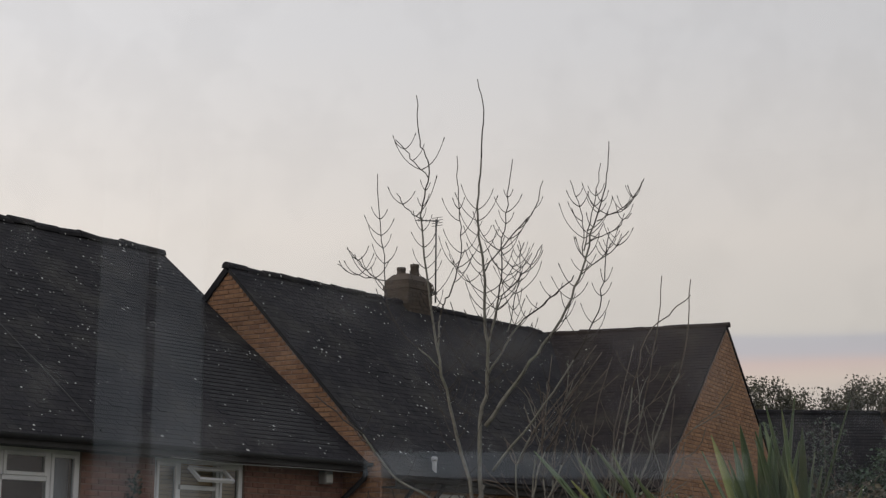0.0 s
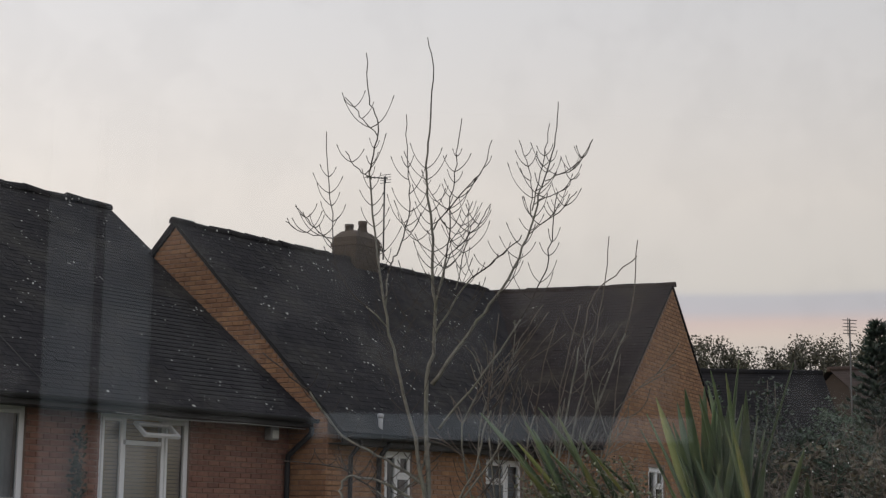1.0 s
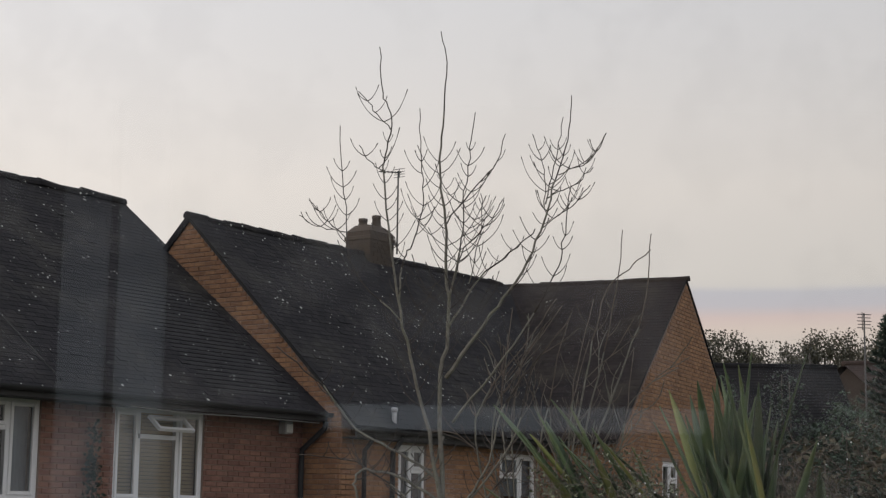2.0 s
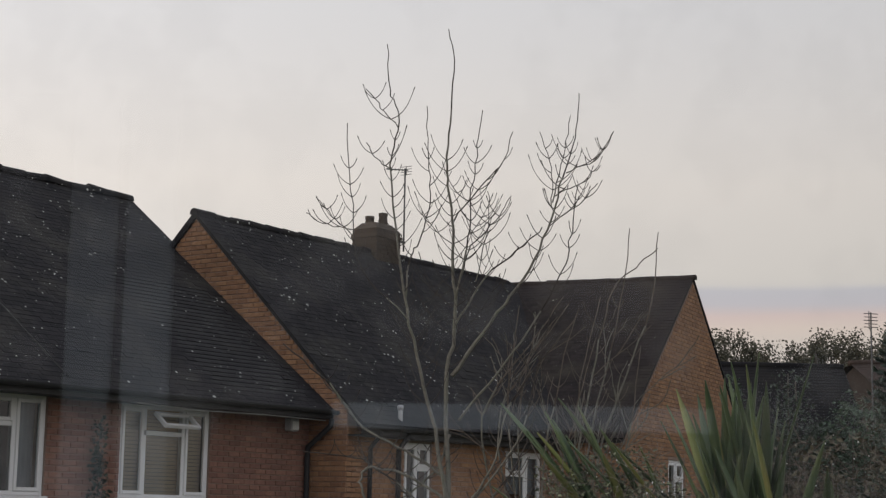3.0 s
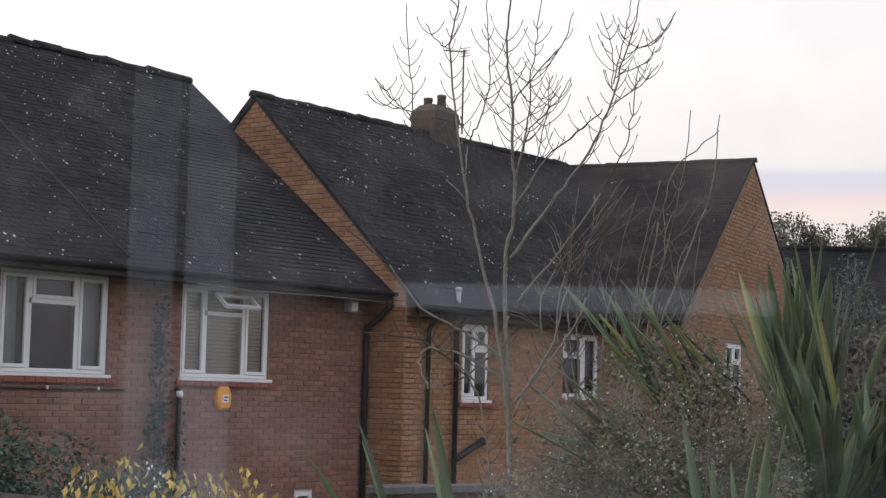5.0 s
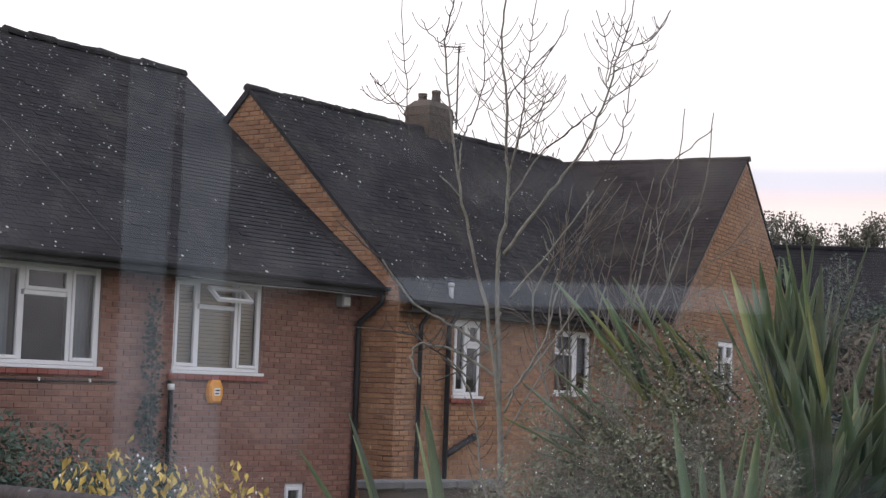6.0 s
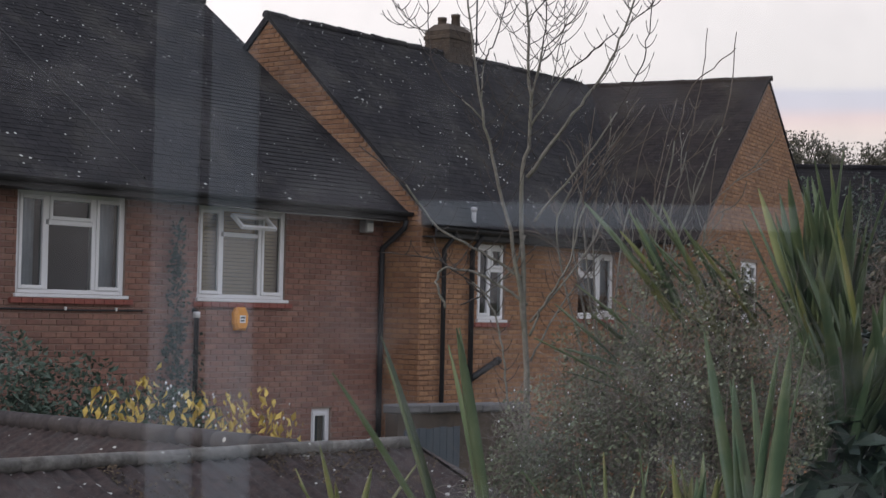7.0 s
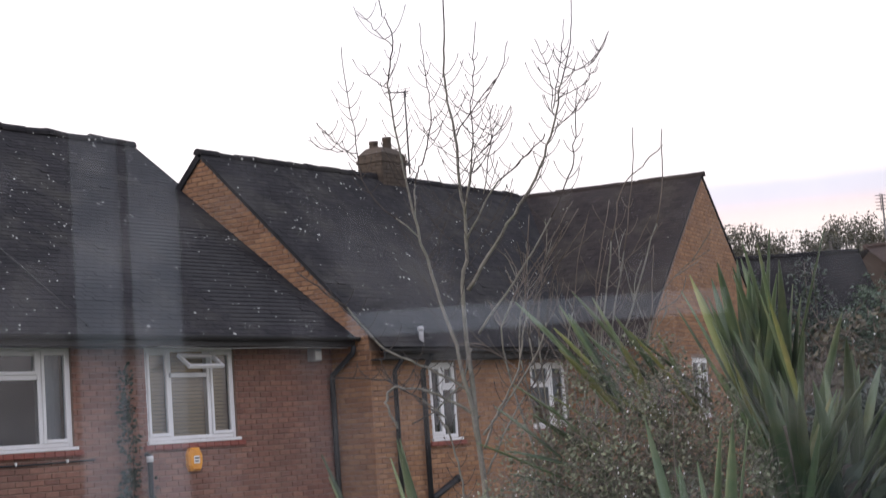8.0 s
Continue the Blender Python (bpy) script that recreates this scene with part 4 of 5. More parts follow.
shrub_limbs = [
    [(0.0, 0.0), (0.1, 2.6), (0.25, 4.0), (0.42, 4.9), (0.55, 5.36), (0.72, 5.51), (0.90, 5.68)],
    [(0.05, 1.8), (0.35, 3.6), (0.62, 4.5), (0.88, 5.2), (0.97, 5.88)],
    [(0.02, 2.0), (-0.05, 3.6), (0.08, 4.5), (0.22, 5.1)],
    [(0.05, 2.2), (0.22, 3.8), (0.30, 4.6), (0.48, 5.3)],
    [(0.0, 2.0), (-0.2, 3.5), (-0.22, 4.3), (-0.10, 5.0)],
    [(0.05, 2.2), (0.45, 3.5), (0.70, 4.1), (0.82, 4.9)],
    [(0.0, 2.1), (0.05, 3.3), (0.18, 4.2), (0.36, 4.9)],
    [(0.05, 2.2), (0.36, 4.1), (0.60, 5.2), (0.69, 5.86)],
    [(-0.05, 2.2), (-0.50, 3.9), (-0.47, 4.4), (-0.08, 4.94), (0.12, 5.25)],
    [(-0.02, 2.3), (-0.40, 4.0), (-0.20, 4.65), (0.18, 5.2)],
    [(0.0, 2.1), (-0.28, 3.8), (-0.32, 4.5), (-0.25, 5.15)],
]
shrub_radii = [(0.026, 0.0045), (0.020, 0.0045), (0.019, 0.0042), (0.018, 0.0042), (0.017, 0.0042), (0.018, 0.0042), (0.016, 0.0042), (0.016, 0.0042), (0.016, 0.0045), (0.015, 0.0045), (0.014, 0.0045)]
bare_tree("bare_shrub", "leafless many-stemmed shrub with pale brown twigs", Vector((-6.21, -8.33, 0)) + R0 * 0.75 + F0 * 0.4, shrub_limbs, shrub_radii, (0, 0.38, -0.05, 0.37, 0.08, 0.41, -0.29, 0.1, 0.0, 0.1, -0.1), 9, 0.30, 0.2, M_TWIG_BROWN, side=4, side_len=(0.3, 0.75))

# strap-leaved palms close to the window
M_BLADE = surface("strap_leaf", (0.05, 0.083, 0.04), (0.10, 0.14, 0.068), 5, 0.5, (0.17, 0.165, 0.07), 7, 0.45, 0.15, 40, spread=0.35)
M_BLADE_Y = surface("yellowing_strap_leaf", (0.10, 0.13, 0.04), (0.18, 0.19, 0.062), 6, 0.55, (0.26, 0.20, 0.10), 9, 0.6, 0.15, 40, spread=0.3)


def blade(parent, base, way, length, width, droop, twist, mat, n=10):
    """One strap leaf: folded along its midrib, widest past the middle, drawn out to a point."""
    w = Vector(way).normalized()
    side = w.cross(Vector((0, 0, 1)))
    side = side.normalized() if side.length > 0.05 else R0.copy()
    side = (Matrix.Rotation(twist, 3, w) @ side)
    verts, faces = [], []
    p = Vector(base)
    for i in range(n + 1):
        t = i / n
        wd = width * 0.5 * (0.55 + 0.9 * t - 0.45 * t * t) * (1 - t ** 3.5) ** 0.9 + 0.0008
        nrm = side.cross(w).normalized()
        verts += [p - side * wd + nrm * wd * 0.28, p, p + side * wd + nrm * wd * 0.28,
                  p - side * wd * 0.98 + nrm * (wd * 0.28 - 0.002), p - nrm * 0.003, p + side * wd * 0.98 + nrm * (wd * 0.28 - 0.002)]
        w = (w + Vector((0, 0, -droop / n))).normalized()
        side = (side - w * side.dot(w)).normalized()
        p = p + w * (length / n)
    for i in range(n):
        a, b = i * 6, (i + 1) * 6
        faces += [(a, a + 1, b + 1, b), (a + 1, a + 2, b + 2, b + 1), (a + 4, a + 3, b + 3, b + 4), (a + 5, a + 4, b + 4, b + 5),
                  (a + 3, a, b, b + 3), (a + 2, a + 5, b + 5, b + 2)]
    return mesh_ob("leaf", verts, faces, mat, parent, smooth=True)


def strap_palm(at, crown_z, count, lean0, lean1, len0, len1, width, seed, droop=0.5, yellow=0.15, label="green strap-leaved palm with pointed leaves", trunk_r=0.05, tall=0.06, wide=0.0, deep=0.6):
    """Leaves fan from a crown on a fibrous stem. lean: degrees from upright towards the side R0."""
    rng = random.Random(seed)
    palm = thing("strap_leaf_palm", label, "plant", at, group="strap-leaved palms below the window")
    v, f = [], []
    tube(v, f, [(0, 0, 0), (0.03, 0.02, crown_z * 0.5), (0, 0, crown_z)], [trunk_r * 1.3, trunk_r, trunk_r * 0.9], 9)
    mesh_ob("stem", v, f, M_BARK, palm, "fibrous brown stem", smooth=True)
    for k in range(count):
        a = radians(lean0 + (lean1 - lean0) * (k + rng.uniform(0.1, 0.9)) / count)
        dep = rng.uniform(-deep, deep)
        a += radians(rng.uniform(-7, 7))
        way = R0 * math.sin(a) + Vector((0, 0, math.cos(a))) + F0 * dep
        b = Vector((0, 0, crown_z)) + R0 * math.sin(a) * 0.03 + F0 * dep * 0.04 + Vector((0, 0, rng.uniform(-tall, 0.03))) + R0 * rng.uniform(-wide, wide)
        blade(palm, b, way, rng.uniform(len0, len1), width * rng.uniform(0.8, 1.2), droop * rng.uniform(0.3, 1.4), rng.uniform(-0.7, 0.7),
              M_BLADE_Y if rng.random() < yellow else M_BLADE)
    return palm


strap_palm((-12.39, -13.66, 0), 3.46, 62, -22, 10, 0.26, 0.60, 0.034, 21, 0.10, 0.06, trunk_r=0.03, tall=0.26, wide=0.08, deep=0.45)
strap_palm((-12.54, -13.76, 0), 3.38, 11, -30, -10, 0.30, 0.50, 0.028, 29, 0.08, 0.25, trunk_r=0.03, tall=0.14, wide=0.07, deep=0.3)
strap_palm((-12.78, -13.86, 0), 3.12, 42, -14, 40, 0.30, 0.52, 0.034, 22, 0.30, 0.06, trunk_r=0.03, tall=0.25, wide=0.06, deep=0.4)
strap_palm((-12.64, -13.99, 0), 3.26, 44, -4, 84, 0.30, 0.50, 0.038, 30, 0.45, 0.05, trunk_r=0.03, tall=0.30, wide=0.05, deep=0.5)
strap_palm((-13.24, -13.71, 0), 3.49, 22, -50, -14, 0.22, 0.35, 0.027, 23, 0.1, 0.25, trunk_r=0.012, tall=0.12, wide=0.18, deep=0.25)
strap_palm((-13.34, -13.58, 0), 3.36, 8, -68, -42, 0.18, 0.27, 0.024, 39, 0.05, 0.2, trunk_r=0.012, tall=0.12, wide=0.08, deep=0.25)
strap_palm((-13.62, -14.03, 0), 2.78, 8, -5, 7, 0.50, 0.70, 0.046, 24, 0.06, 0.2, trunk_r=0.03, wide=0.03, deep=0.2)
strap_palm((-13.60, -13.86, 0), 2.84, 13, -16, 12, 0.20, 0.33, 0.024, 25, 0.1, 0.7, "yellowing strap-leaved palm with short pointed leaves", trunk_r=0.032, wide=0.04, deep=0.3)
strap_palm((-13.70, -13.72, 0), 2.85, 9, -34, 22, 0.20, 0.34, 0.016, 28, 0.1, 0.6, "yellowing strap-leaved palm with short pointed leaves", trunk_r=0.032, wide=0.07, deep=0.3)
strap_palm((-13.77, -13.22, 0), 2.84, 3, -30, -20, 0.46, 0.58, 0.048, 26, 0.06, 0.0, trunk_r=0.03, deep=0.2)
strap_palm((-13.73, -13.33, 0), 2.84, 3, -13, -4, 0.52, 0.64, 0.048, 37, 0.06, 0.0, trunk_r=0.03, deep=0.2)
strap_palm((-13.89, -12.98, 0), 2.76, 8, -34, 30, 0.24, 0.38, 0.024, 27, 0.2, 0.8, "yellowing strap-leaved palm with short pointed leaves", trunk_r=0.032)


def leaf_cloud(name, label, at, centres, count, size, mat, seed, category="shrub", stems=12, stem_mat=None, stem_r=0.012, slim=0.5, stem_from=0.0, twig_count=0, berries=0, berry_mat=None, droop=0.0, berry_r=0.006, twig_scale=1.0, twig_r=1.0):
    """A shrub: stems from the ground, twigs and many single folded leaves in uneven clumps. centres: (x, y, z, radius, height radius)."""
    rng = random.Random(seed)
    shrub = thing(name, label, category, at)
    sm = stem_mat or M_BARK
    for k in range(stems):
        c = centres[k % len(centres)]
        e = Vector((c[0] + rng.uniform(-1, 1) * c[3] * 0.7, c[1] + rng.uniform(-1, 1) * c[3] * 0.7, c[2] + rng.uniform(-0.3, 0.8) * c[4]))
        b = Vector((c[0] * 0.3 + rng.uniform(-0.1, 0.1), c[1] * 0.3 + rng.uniform(-0.1, 0.1), stem_from))
        mid = b.lerp(e, 0.5) + Vector((rng.uniform(-1, 1), rng.uniform(-1, 1), 0.3)) * 0.12
        path = smooth_path([b, mid, e], 5)
        v, f = [], []
        tube(v, f, path, [stem_r * (1 - 0.75 * i / (len(path) - 1)) for i in range(len(path))], 5)
        mesh_ob("stem", v, f, sm, shrub, smooth=True)

    weights = [c[3] * c[3] * c[4] for c in centres]

    def spot(c, shell=0.5):
        while True:
            p = Vector((rng.uniform(-1, 1), rng.uniform(-1, 1), rng.uniform(-1, 1)))
            if p.length <= 1 and rng.random() < 0.25 + shell * p.length:
                break
        q = Vector((c[0] + p.x * c[3], c[1] + p.y * c[3], c[2] + p.z * c[4]))
        nz = noise.noise(q * 3.1 + Vector((seed, 0, 0)))
        return q if nz > -0.18 else q + Vector((0, 0, -0.1))

    if twig_count:
        v, f = [], []
        for k in range(twig_count):
            c = rng.choices(centres, weights)[0]
            q = spot(c, 0.6)
            d = Vector((rng.uniform(-1, 1), rng.uniform(-1, 1), rng.uniform(-0.4, 1.0))).normalized()
            ln = rng.uniform(0.06, 0.26) * twig_scale
            bend = Vector((rng.uniform(-1, 1), rng.uniform(-1, 1), rng.uniform(-1, 1))) * 0.2 * ln
            tube(v, f, [q, q + d * ln * 0.5 + bend, q + d * ln], [0.0028 * twig_scale * twig_r, 0.0022 * twig_scale * twig_r, 0.0014 * twig_scale * twig_r], 3, False)
        ob = mesh_ob("twigs", v, f, sm, shrub)
        ob["kind"] = "stuff"
    v, f = [], []
    for k in range(count):
        c = rng.choices(centres, weights)[0]
        q = spot(c)
        d = Vector((rng.uniform(-1, 1), rng.uniform(-1, 1), rng.uniform(-0.6, 0.9) - droop)).normalized()
        s = d.cross(Vector((rng.uniform(-1, 1), rng.uniform(-1, 1), rng.uniform(-1, 1)))).normalized()
        nr = d.cross(s)
        l = size * rng.uniform(0.6, 1.35)
        w = l * slim * 0.5
        i = len(v)
        v += [q, q + d * l * 0.45 + s * w + nr * w * 0.35, q + d * l - nr * l * 0.12, q + d * l * 0.45 - s * w + nr * w * 0.35, q + d * l * 0.5]
        f += [(i, i + 1, i + 4), (i + 1, i + 2, i + 4), (i + 2, i + 3, i + 4), (i + 3, i, i + 4)]
    if count:
        ob = mesh_ob("leaves", v, f, mat, shrub)
        ob["kind"] = "stuff"
    if berries:
        v, f = [], []
        for k in range(berries):
            q = spot(rng.choices(centres, weights)[0], 0.9)
            r = berry_r * rng.uniform(0.6, 1.3)
            i = len(v)
            v += [q + Vector(o) * r for o in ((1, 0, 0), (-1, 0, 0), (0, 1, 0), (0, -1, 0), (0, 0, 1.2), (0, 0, -1.2))]
            f += [(i, i + 2, i + 4), (i + 2, i + 1, i + 4), (i + 1, i + 3, i + 4), (i + 3, i, i + 4), (i + 2, i, i + 5), (i + 1, i + 2, i + 5), (i + 3, i + 1, i + 5), (i, i + 3, i + 5)]
        ob = mesh_ob("berries", v, f, berry_mat, shrub, "tiny white berries")
        ob["kind"] = "stuff"
    return shrub


M_SHRUB_GREY = surface("grey_olive_leaf", (0.102, 0.122, 0.072), (0.195, 0.212, 0.138), 4, 0.75, (0.20, 0.165, 0.135), 2.5, 0.45, 0, spread=0.45, per="island")
M_OLIVE = surface("olive_brown_leaf", (0.046, 0.045, 0.029), (0.086, 0.079, 0.052), 4, 0.75, (0.15, 0.12, 0.085), 2.5, 0.6, 0, spread=0.45, per="island")
M_TWIG = surface("grey_brown_twig", (0.13, 0.11, 0.095), (0.22, 0.19, 0.165), 9, 0.85, bump=0)
M_SHRUB_GREEN = surface("dull_green_leaf", (0.045, 0.078, 0.052), (0.082, 0.118, 0.085), 4, 0.6, (0.065, 0.085, 0.055), 3, 0.4, 0, spread=0.4, per="island")
M_IVY = surface("dark_ivy_leaf", (0.018, 0.032, 0.022), (0.04, 0.06, 0.04), 5, 0.5, bump=0, spread=0.4, per="island")
M_YELLOW = surface("yellow_autumn_leaf", (0.50, 0.34, 0.06), (0.66, 0.50, 0.13), 6, 0.6, (0.45, 0.40, 0.15), 4, 0.5, 0, spread=0.25, per="island")
M_BROAD = surface("broad_grey_green_leaf", (0.04, 0.068, 0.046), (0.075, 0.108, 0.078), 7, 0.5, (0.12, 0.14, 0.07), 5, 0.4, 0.1, spread=0.4, per="island")


def around(base, spots):
    return [tuple(R0 * u + F0 * d + Vector((0, 0, z)))[:3] + (r, h) for u, d, z, r, h in spots]


BUSH = Vector((-13.29, -13.55, 0))
leaf_cloud("berry_bush", "tangled grey-brown bush with small leaves and white berries", BUSH,
           around(BUSH, [(0.05, 0.0, 3.46, 0.17, 0.15), (-0.14, 0.05, 3.36, 0.14, 0.13), (0.18, 0.05, 3.48, 0.14, 0.13), (0.06, 0.1, 3.24, 0.30, 0.20),
                         (-0.26, 0.0, 3.14, 0.18, 0.16), (0.28, 0.0, 3.26, 0.20, 0.22), (-0.05, 0.05, 2.98, 0.38, 0.26), (0.0, 0.05, 2.6, 0.45, 0.4), (0.14, 0, 3.60, 0.12, 0.07), (-0.30, 0, 2.95, 0.22, 0.2), (-0.02, 0, 3.56, 0.09, 0.07), (0.22, -0.14, 3.43, 0.16, 0.14), (0.05, -0.16, 3.34, 0.17, 0.15), (0.30, -0.12, 3.30, 0.16, 0.16)]),
           56000, 0.0130, M_SHRUB_GREY, 31, stems=30, stem_mat=M_TWIG, twig_count=16000, berries=1200, berry_mat=M_WHITE, slim=0.6, berry_r=0.0026, twig_scale=0.5, stem_r=0.004, twig_r=0.5)
BUSH2 = Vector((-8.7, -12.4, 0))
leaf_cloud("olive_bush", "loose olive-brown bush with small leaves", BUSH2,
           around(BUSH2, [(-0.20, 0, 3.62, 0.36, 0.28), (0.2, 0, 3.70, 0.36, 0.28), (0.65, 0.1, 3.72, 0.4, 0.3), (0.0, 0.0, 3.2, 0.6, 0.4), (0.6, 0.0, 3.2, 0.6, 0.4), (0.2, 0, 2.4, 0.8, 0.8), (1.1, 0, 3.4, 0.5, 0.6)]),
           11000, 0.042, M_OLIVE, 32, stems=22, stem_mat=M_TWIG_BROWN, twig_count=3200, berries=250, berry_mat=M_WHITE, slim=0.55, berry_r=0.005)
BROAD = Vector((-12.86, -13.98, 0))
leaf_cloud("broad_leaved_shrub", "dark shrub with broad grey-green leaves", BROAD,
           around(BROAD, [(0.02, 0.1, 3.05, 0.15, 0.16), (0.18, 0.1, 3.10, 0.16, 0.18), (0.05, 0, 2.85, 0.24, 0.2), (0.1, 0.0, 2.5, 0.3, 0.4), (0.30, 0.1, 3.0, 0.2, 0.25), (-0.08, 0.1, 2.75, 0.2, 0.3)]),
           800, 0.16, M_BROAD, 33, stems=12, stem_mat=M_TWIG, slim=0.36, droop=0.35, stem_r=0.006)
DARK = Vector((-12.16, -13.76, 0))
leaf_cloud("evergreen_shrub", "dense dark evergreen shrub behind the palms", DARK,
           around(DARK, [(0.0, 0.0, 3.28, 0.22, 0.20), (0.2, 0.0, 3.34, 0.22, 0.20), (-0.1, 0.0, 3.0, 0.24, 0.22), (0.15, 0.0, 2.9, 0.32, 0.28), (0.1, 0.0, 2.4, 0.4, 0.5), (0.4, 0.0, 3.1, 0.25, 0.3)]),
           15000, 0.045, M_IVY, 38, stems=14, stem_mat=M_TWIG, slim=0.45, stem_r=0.008)
SH = Vector((-5.2, -1.7, 0))
leaf_cloud("garden_shrub", "dense dull green garden shrub by the brick wall", SH,
           [(-0.9, 0.2, 2.6, 0.7, 0.65), (0.1, 0.2, 2.4, 0.7, 0.6), (0.9, 0.2, 2.1, 0.6, 0.5), (-0.2, 0, 1.3, 1.3, 1.1), (-1.8, 0.2, 2.2, 0.7, 0.7), (1.8, 0.4, 2.0, 0.7, 0.6)],
           14000, 0.08, M_SHRUB_GREEN, 34, stems=14, slim=0.55)
YL = Vector((-4.7, -3.2, 0))
leaf_cloud("yellow_leaved_shrub", "straggling shrub with hanging yellow autumn leaves", YL,
           [(-1.25, 0, 2.45, 0.28, 0.38), (-0.7, 0, 2.55, 0.25, 0.40), (0.1, 0, 2.35, 0.45, 0.34), (0.75, 0, 2.35, 0.35, 0.32), (1.2, 0, 2.2, 0.3, 0.28), (-1.45, 0, 2.25, 0.2, 0.25)],
           300, 0.115, M_YELLOW, 35, stems=16, stem_mat=M_TWIG, twig_count=260, berries=60, berry_mat=M_WHITE, slim=0.46, droop=1.6, berry_r=0.016)
IV = Vector((-2.2, -0.14, 0))
leaf_cloud("ivy", "dark ivy climbing the brick wall", IV,
           [(0.0, 0.0, 2.6, 0.20, 0.7), (0.04, 0.0, 3.6, 0.15, 0.8), (0.02, 0, 4.3, 0.10, 0.4), (0.1, 0, 1.5, 0.3, 1.0), (0.42, 0, 2.4, 0.10, 0.8)],
           2600, 0.06, M_IVY, 36, "climber", stems=6, slim=0.8)

# ---------------------------------------------------------------- outbuilding in the garden
M_SHEDROOF = surface("lichened_clay_roof", (0.02, 0.0135, 0.013), (0.064, 0.043, 0.038), 16, 0.95, (0.062, 0.057, 0.055), 2.6, 0.8, 0.9, 28, spots=((0.42, 0.42, 0.39), 9, 0.27))
M_RIDGE = surface("pale_cement_ridge", (0.095, 0.09, 0.082), (0.21, 0.20, 0.185), 14, 0.95, (0.045, 0.04, 0.033), 4, 0.9, 1.0, 24, spots=((0.42, 0.42, 0.38), 8, 0.25))
M_RIDGE_DARK = surface("dark_ridge_tile", (0.045, 0.038, 0.038), (0.085, 0.074, 0.072), 10, 0.95, (0.03, 0.026, 0.025), 4, 0.8, 0.7, 30, spots=((0.45, 0.45, 0.42), 7, 0.25))
M_LITTER = surface("dead_leaf_litter", (0.04, 0.026, 0.016), (0.13, 0.09, 0.055), 8, 0.9, (0.05, 0.055, 0.03), 3, 0.7, 0, spread=0.5, per="island")
shed = thing("outbuilding", "low brick outbuilding with lichened corrugated roof", "shed", (-7.6, -7.06, 0))
SZ = 2.40


def corrugated(parent, a, b, down, length, mat, label=""):
    """A sheet of corrugations hung from the ridge line a-b, falling along down."""
    a, b, d = Vector(a) - Vector((0, 0, 0.04)), Vector(b) - Vector((0, 0, 0.04)), Vector(down).normalized()
    ax = (b - a).normalized()
    nrm = ax.cross(d).normalized()
    if nrm.z < 0:
        nrm = -nrm
    n = int((b - a).length / 0.0365)
    v, f = [], []
    for k in range(n + 1):
        h = 0.016 * math.sin(k * math.pi / 2)
        q = a + ax * ((b - a).length * k / n) + nrm * h
        v += [q, q + d * length, q - nrm * 0.012, q + d * length - nrm * 0.012]
    for k in range(n):
        i = 4 * k
        f += [(i, i + 1, i + 5, i + 4), (i + 2, i + 6, i + 7, i + 3), (i + 1, i + 3, i + 7, i + 5)]
    return mesh_ob("roof_sheet", v, f, mat, parent, label, smooth=True)


J = Vector((-7.56, -7.06, SZ))
ra, rb_ = Vector((-12.4, -6.63, SZ)), Vector((-6.25, -7.18, SZ))
ax_ = (rb_ - ra).normalized()
dn = Vector((ax_.y, -ax_.x, 0))
corrugated(shed, ra - Vector((0, 0, 0)), rb_, dn + Vector((0, 0, -0.42)), 2.3, M_SHEDROOF)
corrugated(shed, ra, rb_, -dn + Vector((0, 0, -0.42)), 2.3, M_SHEDROOF)
rc = Vector((-7.03, -2.83, SZ))
ay_ = (rc - J).normalized()
dn2 = Vector((-ay_.y, ay_.x, 0))
corrugated(shed, J, rc, dn2 + Vector((0, 0, -0.5)), 1.9, M_SHEDROOF)
corrugated(shed, J, rc, -dn2 + Vector((0, 0, -0.5)), 1.6, M_SHEDROOF)
rng_s = random.Random(2)
for (p0, p1, rr_) in ((ra, rb_, 0.056), (J, rc, 0.085)):
    n = int((p1 - p0).length / 0.45)
    for k in range(n):
        q0, q1 = p0.lerp(p1, k / n), p0.lerp(p1, (k + 1.03) / n)
        jz = Vector((0, 0, rng_s.uniform(-0.008, 0.010) - 0.012))
        tube_ob("ridge_tile", [q0 + jz, q1 + jz], [rr_, rr_ * 0.95], M_RIDGE if rr_ < 0.06 else M_RIDGE_DARK, shed, sides=10)
hip = [rb_, rb_ + dn * 2.08 + Vector((0, 0, -0.87)), rb_ - dn * 2.08 + Vector((0, 0, -0.87)), rb_ + ax_ * 1.0 + Vector((0, 0, -0.75))]
mesh_ob("hip_sheet", [hip[0], hip[1], hip[1] + ax_ * 0.35, hip[3], hip[2] + ax_ * 0.35, hip[2]], [(0, 1, 2, 3), (0, 3, 4, 5)], M_SHEDROOF, shed)
bm = bmesh.new()
box(bm, (-12.0, -8.6, 0), (-6.3, -5.3, 1.50))
part("wall", bm, M_BRICK_RED, shed, "dull brick shed wall")
bm = bmesh.new()
box(bm, (-8.6, -5.3, 0), (-5.9, -2.9, 1.55))
part("wall", bm, M_BRICK_RED, shed, "dull brick shed wall")
rel(shed)

